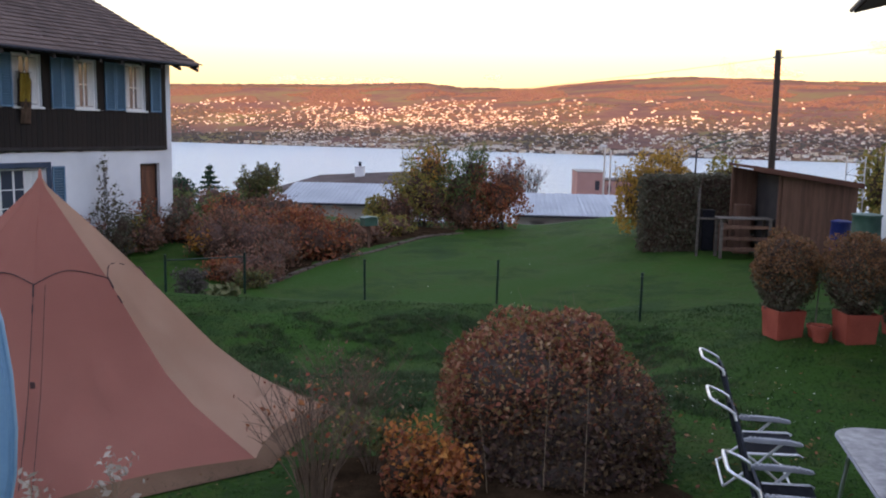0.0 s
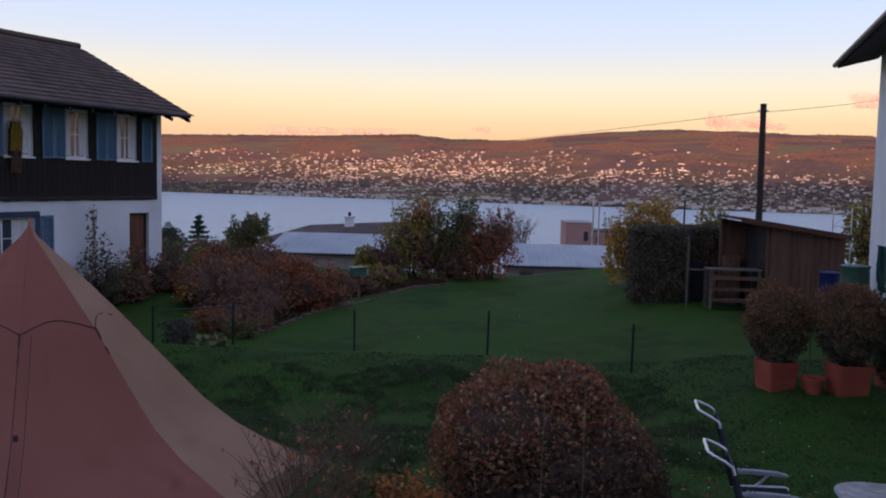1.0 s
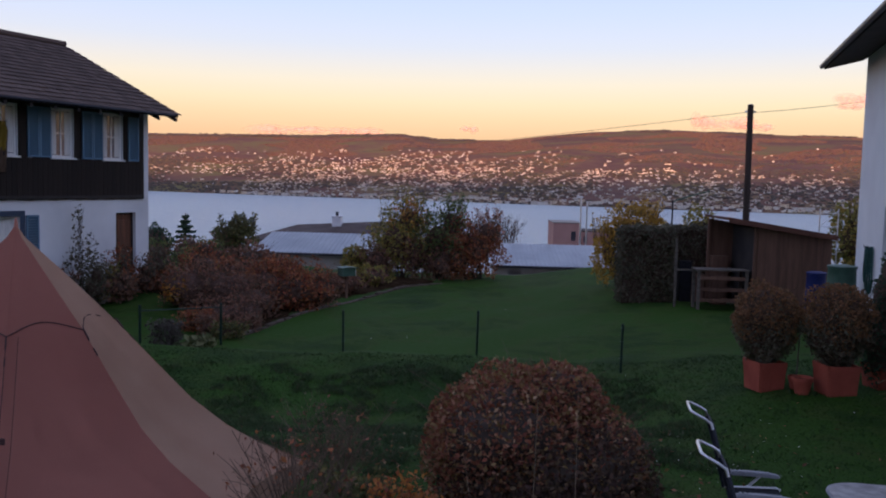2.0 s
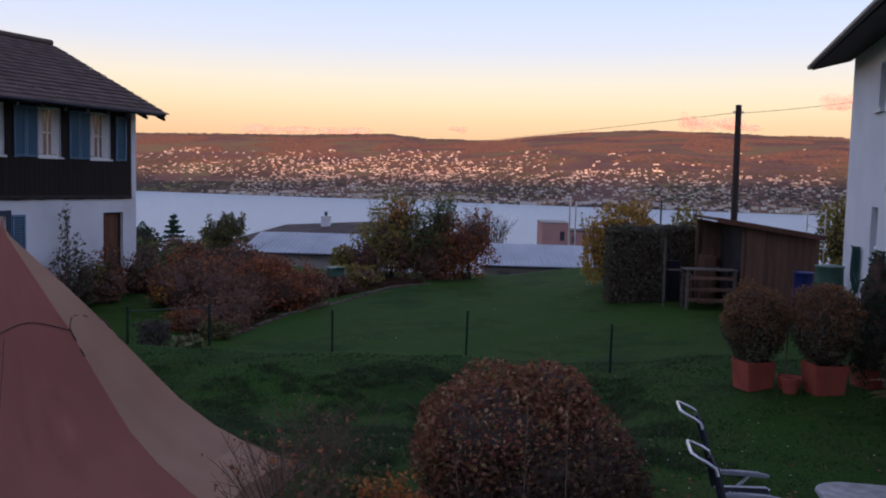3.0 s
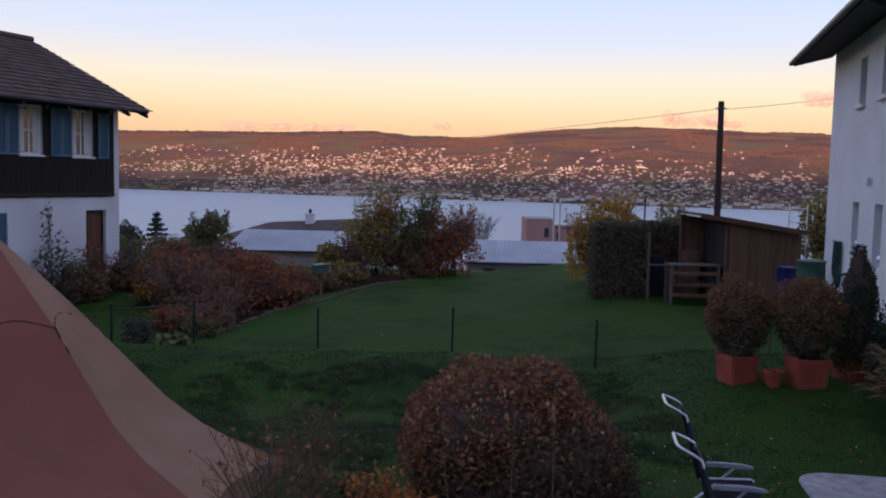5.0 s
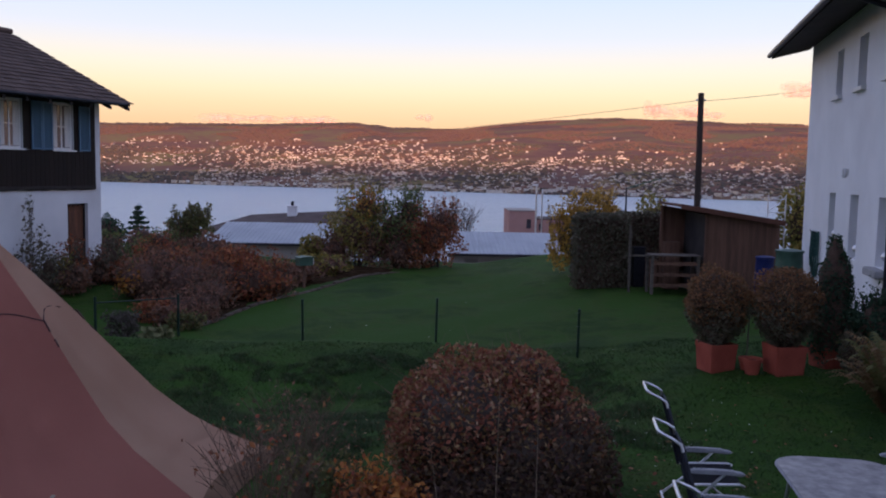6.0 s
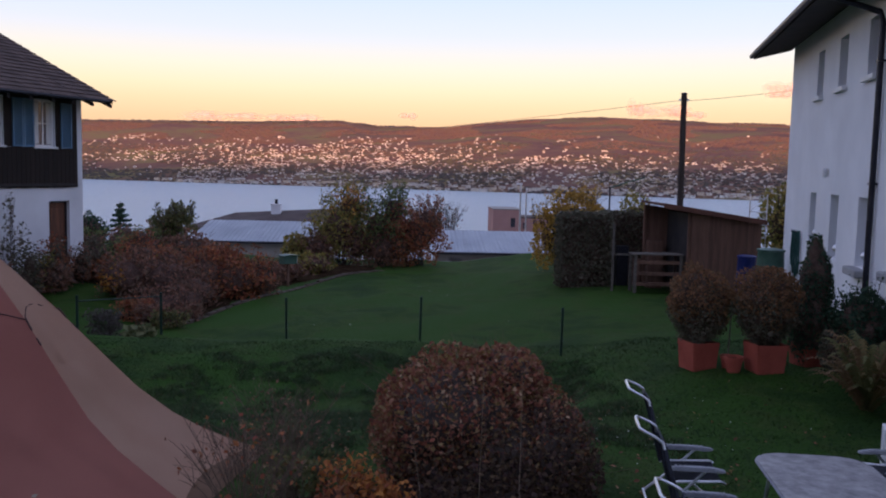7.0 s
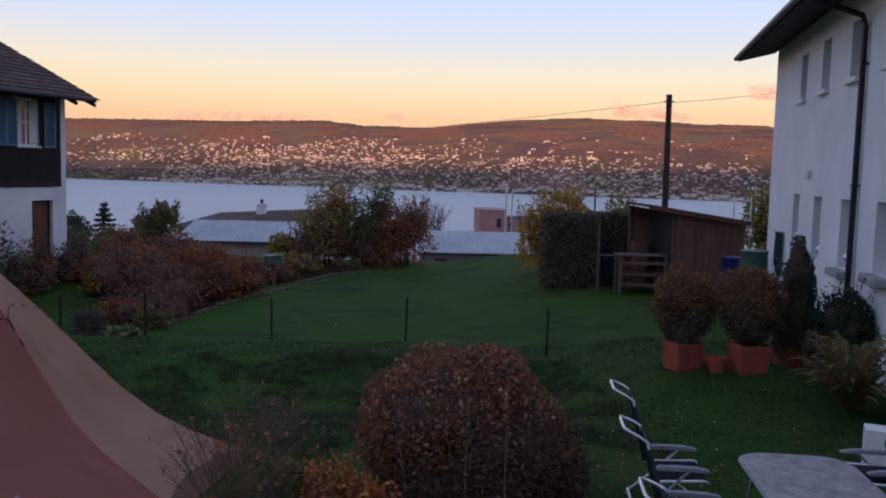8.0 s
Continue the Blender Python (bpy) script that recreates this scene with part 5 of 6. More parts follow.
def workbench():
    x, y = 8.15, 26.45
    b = thing("workbench", "weathered wooden potting bench with lower shelves", "bench", pose(x, y, gz(x, y)))
    for i in range(5):
        part("top_plank", box(-0.82, 0.82, -0.36 + i * 0.145, -0.22 + i * 0.145, 1.27, 1.31, 0.006), M_GREYWOOD, b)
    for sx in (-1, 1):
        for sy in (-1, 1):
            part("leg", box(sx * 0.74 - 0.045, sx * 0.74 + 0.045, sy * 0.30 - 0.045, sy * 0.30 + 0.045, 0, 1.268, 0.006), M_GREYWOOD, b)
    for z in (0.28, 0.62, 0.98):
        part("rail", box(-0.69, 0.69, -0.345, -0.318, z, z + 0.11, 0.004), M_PLANK, b)
        part("shelf", box(-0.69, 0.69, -0.316, 0.25, z + 0.02, z + 0.045, 0.004), M_PLANK, b)


workbench()


def stake():
    x, y = 6.71, 26.3
    p = thing("garden_stake", "pale wooden stake with a cross rail", "stake", pose(x, y, gz(x, y)))
    part("upright", box(-0.035, 0.035, -0.035, 0.035, -0.2, 2.15, 0.006), M_GREYWOOD, p)
    part("cross_rail", box(0.037, 0.85, -0.02, 0.02, 1.16, 1.22, 0.005), M_GREYWOOD, p)
    a = thing("antenna_mast", "thin dark mast with a long side arm", "mast", pose(7.25, 29.4, gz(7.25, 29.4)))
    part("mast", tube([(0, 0, -0.2), (0, 0, 3.45)], 0.03, 8), M_DARKMETAL, a)
    part("side_arm", tube([(0, 0, 3.40), (0.6, 0, 3.62), (1.25, 0, 3.80)], 0.026, 6), M_GREENPLASTIC, a)


stake()


def crates():
    # dark boxes and pots stored in the open bay
    for x, y, w, h, m, nm, lab in ((7.50, 28.35, 0.40, 1.35, M_DARKMETAL, "storage_box", "dark metal locker standing in the open shed"), (7.98, 28.4, 0.34, 0.9, M_PLANK, "storage_box", "brown wooden crate standing in the open shed"),
                                   (8.55, 28.05, 0.5, 1.6, M_PLANK, "storage_box", "tall dark cupboard standing in the open shed")):
        c = thing(nm, lab, "box", pose(x, y, gz(x, y), 0, 0, random.uniform(-6, 6)), "stored boxes")
        part("body", box(-w / 2, w / 2, -0.2, 0.2, 0, h, 0.012), m, c)
        part("lid", box(-w / 2 - 0.01, w / 2 + 0.01, -0.21, 0.21, h + 0.002, h + 0.03, 0.006), m, c)
        part("front_panel", box(-w / 2 + 0.04, w / 2 - 0.04, -0.212, -0.201, 0.06, h - 0.06, 0.004), m, c)


crates()


def barrel(x, y, r, h, m, label, lid=None):
    b = thing("barrel", label, "barrel", pose(x, y, gz(x, y)))
    part("body", lathe([(r * 0.88, 0), (r * 0.97, h * 0.2), (r, h * 0.5), (r * 0.97, h * 0.8), (r * 0.93, h - 0.02), (r * 0.97, h)], 24), m, b, smooth=True)
    part("lid", lathe([(r * 1.0, h + 0.002), (r * 1.02, h + 0.05), (r * 0.6, h + 0.08), (0.02, h + 0.09)], 24), lid or m, b)
    for f in (0.3, 0.68):
        part("hoop", lathe([(r * 1.0, h * f), (r * 1.03, h * f + 0.012), (r * 1.0, h * f + 0.03)], 24), m, b)


barrel(9.98, 21.9, 0.37, 1.80, M_GREENPLASTIC, "green plastic rain barrel beside the white house")
barrel(10.25, 24.2, 0.28, 1.40, M_BLUEPLASTIC, "blue plastic barrel by the shed")


def trellis():
    x, y = 12.05, 27.9
    t = thing("trellis", "tall pale metal trellis frame behind the shed", "trellis", pose(x, y, gz(x, y)))
    for sx in (-0.3, 0.3):
        part("upright", tube([(sx, 0, 0), (sx, 0, 3.25)], 0.022, 8), M_ALU, t)
    for i in range(7):
        part("rung", tube([(-0.3, 0, 0.4 + i * 0.45), (0.3, 0, 0.4 + i * 0.45)], 0.014, 6), M_ALU, t)
    part("brace", tube([(-0.3, 0, 2.65), (0.3, 0, 3.2)], 0.012, 6), M_ALU, t)


trellis()


def hose():
    h = thing("garden_hose", "dark green hose hanging in loops on the white wall", "hose", pose(10.93, 23.3, 0, 0, 0, 75.3))
    for i, (dx, ln) in enumerate(((-0.16, 1.15), (-0.05, 1.25), (0.08, 1.1), (0.16, 0.9), (0.0, 0.8))):
        pts = [(-2.45 + dx + 0.10 * math.cos(a) * (1.4 if math.sin(a) < 0 else 1), 0.06 + 0.03 * i, 2.12 - ln / 2 + ln / 2 * math.sin(a)) for a in [2 * math.pi * k / 20 for k in range(21)]]
        part("loop", tube(pts, 0.022, 6), M_HOSE, h)
    part("hook", tube([(-2.45, 0.0, 2.10), (-2.45, 0.22, 2.10), (-2.45, 0.23, 2.17)], 0.012, 6), M_DARKMETAL, h)
    tap = thing("wall_tap", "small metal tap on the white wall", "tap", pose(10.93, 23.3, 0, 0, 0, 75.3))
    part("pipe", tube([(-1.9, 0.0, 1.45), (-1.9, 0.10, 1.45), (-1.9, 0.12, 1.38)], 0.018, 8), M_DARKMETAL, tap)
    part("handle", tube([(-1.95, 0.08, 1.50), (-1.85, 0.08, 1.50)], 0.012, 6), M_DARKMETAL, tap)
    l = thing("wall_light", "small white outdoor light on the wall", "lamp", pose(10.93, 23.3, 0, 0, 0, 75.3))
    part("back_plate", box(-5.36, -5.24, 0.002, 0.02, 3.55, 3.72, 0.004), M_WHITE, l)
    part("shade", lathe([(0.04, 3.52), (0.05, 3.56), (0.05, 3.70), (0.03, 3.74)], 14), M_WHITE, l).location = (-5.30, 0.08, 0)


hose()
for i, s in enumerate((-3.8, -6.07, -8.45)):
    m = pose(10.93, 23.3, 0, 0, 0, 75.3) @ Matrix.Translation((s, -0.10, 1.95 if i == 0 else 1.76 if i == 1 else 1.81))
    p = thing("sill_ornament", "small silvery ornament standing in a window recess", "ornament", m, "window ornaments")
    part("foot", lathe([(0.06, 0.0), (0.05, 0.03), (0.015, 0.05), (0.015, 0.12)], 14), M_ALU, p)
    part("bulb", lathe([(0.015, 0.121), (0.07, 0.17), (0.085, 0.22), (0.06, 0.28), (0.01, 0.31)], 16), M_ALU, p, smooth=True)


def bird_house():
    x, y = -4.26, 30.0
    b = thing("bird_house", "green and white bird house on a post", "bird house", pose(x, y, gz(x, y), 0, 0, 35))
    part("post", box(-0.04, 0.04, -0.04, 0.04, -0.2, 0.818), M_PLANK, b)
    part("box", box(-0.26, 0.26, -0.20, 0.20, 0.82, 1.10, 0.006), M_GREENPLASTIC, b, "green painted side")
    part("front", box(0.262, 0.28, -0.19, 0.19, 0.83, 1.09, 0.004), M_WHITE, b, "white front")
    for yy in (-0.10, 0.08):
        part("opening", box(0.281, 0.286, yy - 0.045, yy + 0.045, 0.88, 1.04), M_DARKMETAL, b)
    part("roof", prism([(-0.30, 1.101), (0.32, 1.101), (0.32, 1.125), (0.0, 1.16), (-0.30, 1.125)], -0.25, 0.25), M_GREENPLASTIC, b)


bird_house()


# ---- pole, wires and lamp ----
def utility_pole():
    x, y = 11.58, 35.0
    z = gz(x, y)
    p = thing("utility_pole", "dark wooden utility pole behind the shed", "pole", pose(x, y, z))
    top = 6.9 - z
    part("shaft", tube([(0.03, 0, -0.3), (0.01, 0, top * 0.5), (-0.03, 0, top)], 0.145, 12, taper=0.82), M_POLE, p)
    part("cap", lathe([(0.125, top + 0.002), (0.13, top + 0.03), (0.02, top + 0.06)], 12), M_DARKMETAL, p).location = (-0.03, 0, 0)
    for s in (-1, 1):
        part("insulator", lathe([(0.02, 0), (0.05, 0.02), (0.05, 0.08), (0.02, 0.10)], 10), M_WHITE, p).location = (-0.03 + s * 0.17, 0, top - 0.30)
    for name, a, b, sag in (("left", (11.38, 35, 6.62), (-8.4, 65.0, 5.6), 0.15), ("right", (11.73, 35, 6.62), (26.0, 38.0, 9.3), 0.3)):
        c = thing("overhead_cable", "thin dark overhead cable slung from the pole", "cable", pose(*a), "overhead cables")
        d = Vector(b) - Vector(a)
        part("wire", tube([d * f - Vector((0, 0, 4 * sag * f * (1 - f))) for f in [k / 16 for k in range(17)]], 0.010, 5), M_DARKMETAL, c)


utility_pole()


def street_lamp():
    x, y = 7.22, 54.0
    z = gz(x, y)
    l = thing("street_lamp", "pale grey street lamp beyond the garden", "street lamp", pose(x, y, z))
    part("column", tube([(0, 0, 0), (0, 0, 2.62 - z)], 0.075, 10, taper=0.7), M_ALU, l)
    part("head", box(-0.28, 0.10, -0.10, 0.10, 2.62 - z, 2.76 - z, 0.03), M_WHITE, l)
    l2 = thing("street_sign_post", "thin grey post next to the street lamp", "post", pose(7.6, 54.0, z))
    part("column", tube([(0, 0, 0), (0, 0, 2.45 - z)], 0.05, 8), M_ALU, l2)


street_lamp()


# ---- neighbouring roofs below ----
def tin_garage(x0, x1, y, z_eave, z_top, depth, label):
    z0 = gz((x0 + x1) / 2, y) - 0.4
    g = thing("garage", label, "garage", pose(x0, y, 0))
    w = x1 - x0
    part("wall", pierced(0, w, 0, 0.2, z0, z_eave - 0.05, [(w * 0.12, w * 0.24, z0 + 1.0, z_eave - 0.35)] if z_eave - z0 > 1.5 else []), M_PALEWALL, g, "pale weathered front wall")
    part("wall", box(0, 0.2, 0.202, depth, z0, z_eave - 0.05), M_PALEWALL, g)
    part("wall", box(w - 0.2, w, 0.202, depth, z0, z_eave - 0.05), M_PALEWALL, g)
    part("wall", box(0.202, w - 0.202, depth - 0.2, depth, z0, z_top - 0.1), M_PALEWALL, g)
    n = int(w / 0.12)
    bm = bmesh.new()
    r = [[bm.verts.new((-0.25 + (w + 0.5) * i / n, yy, zz + (0.03 if i % 2 else 0.0))) for i in range(n + 1)] for yy, zz in ((-0.35, z_eave), (depth + 0.2, z_top))]
    for i in range(n):
        bm.faces.new((r[0][i], r[0][i + 1], r[1][i + 1], r[1][i]))
    bmesh.ops.solidify(bm, geom=list(bm.faces), thickness=0.03)
    part("roof", bm, M_METALROOF, g, "pale corrugated metal roof")
    part("gutter", tube([(-0.25, -0.40, z_eave - 0.06), (w + 0.25, -0.40, z_eave - 0.06)], 0.06, 8), M_DARKMETAL, g)
    part("drainpipe", tube([(w * 0.86, -0.36, z_eave - 0.06), (w * 0.86, -0.04, z_eave - 0.35), (w * 0.86, -0.04, z0)], 0.04, 6), M_DARKMETAL, g)


tin_garage(-12.2, -5.6, 48.0, -0.80, 0.02, 5.0, "long low garage with a pale corrugated roof")
tin_garage(1.6, 8.2, 48.0, -1.20, -0.34, 5.0, "low outbuilding with a pale corrugated roof")


def brown_house():
    h = thing("brown_roofed_house", "low house with an old brown roof and white chimney", "house", pose(-13.5, 75.0, 0))
    z0 = gz(-13, 75) - 1.0
    part("wall", box(-5.2, 6.5, -1.0, 7.0, z0, -1.9), M_PALEWALL, h)
    bm = bmesh.new()
    e = [bm.verts.new(c) for c in ((-6.2, -2.0, -2.0), (7.4, -2.0, -1.75), (7.4, 8.0, -1.75), (-6.2, 8.0, -2.0))]
    r = [bm.verts.new(c) for c in ((-2.4, 3.0, -0.85), (7.4, 3.0, -0.25))]
    for f in ((e[0], e[1], r[1], r[0]), (e[1], e[2], r[1]), (e[2], e[3], r[0], r[1]), (e[3], e[0], r[0]), (e[3], e[2], e[1], e[0])):
        bm.faces.new(f)
    bmesh.ops.recalc_face_normals(bm, faces=bm.faces)
    roof = part("roof", bm, M_BROWNROOF, h, "old brown hipped roof")
    ch = part("chimney", box(1.05, 1.85, 1.6, 2.4, -1.4, -0.02, 0.02), M_STUCCO, h, "white plastered chimney")
    part("chimney_cap", box(0.97, 1.93, 1.52, 2.48, -0.018, 0.08, 0.02), M_STUCCO, ch)
    part("chimney_pot", lathe([(0.14, 0.082), (0.12, 0.42), (0.17, 0.43), (0.17, 0.47)], 12), M_DARKMETAL, ch).location = (1.45, 2.0, 0)


brown_house()


def pink_house():
    h = thing("pink_house", "flat-roofed pink house beyond the gardens", "house", pose(9.0, 90.0, 0))
    z0 = gz(10, 90) - 1.5
    part("wall", pierced(0, 2.9, 0, 0.3, z0, -0.65, [(1.9, 2.4, -2.5, -1.5)]), M_PINK, h)
    part("wall", box(0.0, 2.9, 0.302, 6.0, z0, -0.66), M_PINK, h)
    part("roof_edge", box(-0.06, 2.96, -0.06, 6.06, -0.648, -0.55, 0.02), M_PALEWALL, h)
    part("wing", pierced(2.902, 6.2, 0.6, 0.9, z0, -1.55, [(3.3, 3.7, -2.7, -2.0), (4.4, 4.8, -2.7, -2.0)]), M_PINK, h, "lower pale pink wing")
    part("wing_room", box(2.903, 6.2, 1.4, 6.0, z0, -1.56), M_PINK, h)
    for x in (1.9, 3.3, 4.4):
        w = 0.5 if x < 2 else 0.4
        part("window", box(x, x + w, 0.15 if x < 2 else 0.75, 0.18 if x < 2 else 0.78, -2.7, -1.5), M_GLASS, h)
    part("roof_edge", box(2.97, 6.26, 0.54, 6.06, -1.548, -1.45, 0.02), M_BROWNROOF, h)


pink_house()


def jacket():
    m = pose(-10.66, 27.65, 0, 0, 0, 66.8) @ Matrix.Translation((-5.62, -0.10, 4.86))
    j = thing("hanging_jacket", "yellow and brown jacket hung from a chalet window", "jacket", m)
    brown = surface("brown_cloth", (0.10, 0.065, 0.045), (0.19, 0.12, 0.085), 5, 0.95, 0.5, 60)
    dark = surface("dark_cloth", (0.030, 0.025, 0.030), (0.07, 0.05, 0.045), 5, 0.95, 0.5, 60)
    yellow = surface("yellow_cloth", (0.30, 0.20, 0.03), (0.40, 0.28, 0.05), 5, 0.95, 0.4, 60)
    for name, w, z1, z0, mt, y in (("lining", 0.46, 0, -0.95, dark, 0.0), ("yellow_panel", 0.36, -0.03, -0.80, yellow, -0.035), ("hem", 0.34, -0.72, -1.40, brown, -0.02)):
        bm = bmesh.new()
        rows = [[bm.verts.new((-w / 2 * (1 - 0.25 * (k < 2)) + w * (1 - 0.25 * (k < 2)) * i / 8, y - 0.025 * math.sin(i * 1.7 + k * 0.5), z1 + (z0 - z1) * k / 8)) for i in range(9)] for k in range(9)]
        for a, b in zip(rows, rows[1:]):
            for i in range(8):
                bm.faces.new((a[i], a[i + 1], b[i + 1], b[i]))
        bmesh.ops.solidify(bm, geom=list(bm.faces), thickness=0.01)
        part(name, bm, mt, j, smooth=True)
    part("hanger", tube([(-0.25, 0, 0.0), (0, 0, 0.08), (0.25, 0, 0.0)], 0.008, 6), M_DARKMETAL, j)


jacket()


def parked_car():
    x, y = -14.1, 44.5
    c = thing("parked_car", "small white car parked below the gardens", "car", pose(x, y, gz(x, y), 0, 0, 8))
    bm = prism([(-1.95, 0.32), (1.95, 0.32), (1.98, 0.62), (1.80, 0.80), (1.05, 0.90), (-1.75, 0.92), (-1.98, 0.72)], -0.82, 0.82)
    bmesh.ops.bevel(bm, geom=list(bm.edges), offset=0.06, segments=2, affect="EDGES")
    part("body", bm, M_WHITE, c)
    bm = prism([(-1.55, 0.90), (0.95, 0.90), (0.45, 1.38), (0.2, 1.44), (-1.05, 1.44), (-1.35, 1.36)], -0.70, 0.70)
    bmesh.ops.bevel(bm, geom=list(bm.edges), offset=0.05, segments=2, affect="EDGES")
    part("cabin", bm, M_WHITE, c)
    for s in (-1, 1):
        part("side_window", prism([(-1.25, 0.96), (0.72, 0.96), (0.36, 1.34), (-1.1, 1.34)], s * 0.703 - 0.006, s * 0.703 + 0.006), M_GLASS, c)
        for wx in (-1.22, 1.22):
            w = part("wheel", tube([(wx, s * 0.62, 0.31), (wx, s * 0.84, 0.31)], 0.31, 20), M_DARKMETAL, c)
            part("rim", tube([(wx, s * 0.835, 0.31), (wx, s * 0.855, 0.31)], 0.19, 14), M_ALU, w)
        part("headlight", box(1.86, 1.97, s * 0.55 - 0.16, s * 0.55 + 0.16, 0.60, 0.72, 0.02), M_GLASS, c)


parked_car()


# ---- unseen house wall added at the viewer's back, for bounce and occlusion ----
back = part("wall_behind", box(-5.5, 5.5, -2.1, -1.75, -0.2, 6.4, 0.01), M_STUCCO)
tagged(back, "unseen white house wall added behind the viewpoint", "wall", kind="structure")


def blue_board():
    """A tall rounded board standing on its tail beside the tent."""
    x, y = -3.58, 5.0
    b = thing("paddle_board", "light blue rounded board standing beside the tent", "board", pose(x, y, gz(x, y) - 0.02, -4, 0, 8))
    outline = [(0.16, 0), (0.30, 0.2), (0.36, 0.55), (0.375, 0.9), (0.35, 1.3), (0.29, 1.7), (0.19, 2.05), (0.08, 2.25), (0.0, 2.3)]
    full = outline + [(-u, v) for u, v in outline[-2::-1]]
    bm = prism(full, -0.05, 0.05)
    bmesh.ops.bevel(bm, geom=[e for e in bm.edges if abs(e.verts[0].co.y - e.verts[1].co.y) < 1e-5], offset=0.03, segments=3, affect="EDGES")
    part("hull", bm, surface("light_blue_board", (0.13, 0.27, 0.42), (0.19, 0.34, 0.50), 2, 0.4, 0.1, 30), b, smooth=False)
    part("edge_band", tube([(u * 1.005, 0, v) for u, v in full], 0.014, 6), surface("pale_blue_rubber", (0.22, 0.36, 0.48), (0.30, 0.44, 0.56), 3, 0.6), b)


blue_board()
# ---- grass and small flowers near the window ----
def blades(name, label, x, y, h, w, lean, material, g):
    n = len(x)
    z = height(x, y)
    a = g.uniform(0, 2 * np.pi, n)
    bx, by = np.cos(a) * w, np.sin(a) * w
    lx, ly = g.normal(0, lean, n) * h, g.normal(0, lean, n) * h
    v = np.stack([np.stack([x - bx, y - by, z - 0.005], -1), np.stack([x + bx, y + by, z - 0.005], -1), np.stack([x + lx, y + ly, z + h], -1)], 1).reshape(-1, 3)
    me = bpy.data.meshes.new(name)
    me.from_pydata(v.tolist(), [], np.arange(3 * n).reshape(-1, 3).tolist())
    me.materials.append(material)
    tagged(new(name, me), label, "grass", kind="stuff")


def grass(n=130000):
    g = np.random.default_rng(2)
    x, y = g.uniform(-8, 9, n), 4.5 + 13.5 * g.uniform(0, 1, n) ** 1.4
    h = g.uniform(0.015, 0.05, n) * (0.7 + 0.6 * np.sin(x * 1.7 + np.sin(y * 1.3) * 2) ** 2)
    blades("grass", "short uneven green lawn grass", x, y, h, g.uniform(0.003, 0.007, n) * (0.7 + y * 0.05), 1.5, L_GRASS, g)
    # coarse tufts on the bank before the fence
    m = 2600
    cx, cy = g.uniform(-6.5, 3.6, m), g.uniform(8.5, 16.6, m)
    keep = np.array([noise.noise(Vector((a * 0.9, b * 0.9, 3.0))) > -0.12 for a, b in zip(cx, cy)])
    cx, cy = cx[keep], cy[keep]
    k = 34
    x = np.repeat(cx, k) + g.normal(0, 0.07, len(cx) * k)
    y = np.repeat(cy, k) + g.normal(0, 0.07, len(cy) * k)
    h = np.repeat(g.uniform(0.04, 0.11, len(cx)), k) * g.uniform(0.5, 1.1, len(x))
    blades("rough_grass", "coarse dark grass tufts on the unmown bank", x, y, h, g.uniform(0.005, 0.010, len(x)), 0.8, L_TUFT, g)
    k = 120
    x, y = g.uniform(-4, 8, k), g.uniform(7, 34, k)
    near = g.uniform(0, 1, k) < 0.4
    x[near], y[near] = g.normal(3.4, 0.9, near.sum()), g.normal(10.2, 1.0, near.sum())
    q = np.stack([x, y, height(x, y) + 0.05], -1)
    tagged(new("daisies", leaf_mesh("daisies", leafy("daisy_white", [(0.55, 0.55, 0.5), (0.7, 0.7, 0.66)]), q, 0.022, 2.5, 1.0)), "tiny white daisies scattered through the lawn", "flowers", kind="stuff")
    # fallen leaves
    k = 900
    x, y = g.normal(0.2, 2.2, k), g.normal(8, 2.0, k)
    keep = y > 4.6
    q = np.stack([x, y, height(x, y) + 0.03], -1)[keep]
    tagged(new("fallen_leaves", leaf_mesh("fallen_leaves", L_RUST, q, 0.04, 2.5)), "scattered brown fallen leaves on the grass", "leaves", kind="stuff")


grass()


def flower_bed():
    """Dark soil under the shrubs, a low mound that follows the slope."""
    n, k = 40, 9
    v, f = [], []
    for j in range(k + 1):
        for i in range(n):
            a = 2 * math.pi * i / n
            r = (j / k) * (1 + 0.12 * math.sin(3 * a) + 0.07 * math.sin(7 * a + 1))
            x, y = 0.30 + 1.75 * r * math.cos(a), 6.25 + 1.35 * r * math.sin(a)
            v.append((x, y, gz(x, y) + 0.05 * (1 - (j / k) ** 2) + (0.012 if j < k else -0.03)))
    for j in range(k):
        for i in range(n):
            f.append((j * n + i, j * n + (i + 1) % n, (j + 1) * n + (i + 1) % n, (j + 1) * n + i))
    me = bpy.data.meshes.new("flower_bed")
    me.from_pydata(v, [], f)
    me.materials.append(M_SOIL)
    tagged(new("flower_bed", me), "dark soil bed under the shrubs", "flower bed", kind="structure")


flower_bed()


LAWN_EDGE = [(-5.95, 21.4), (-5.78, 22.0), (-5.5, 23.5), (-5.13, 24.9), (-4.7, 26.4), (-4.24, 28.2), (-3.38, 30.9), (-2.32, 33.8), (-0.78, 36.6)]


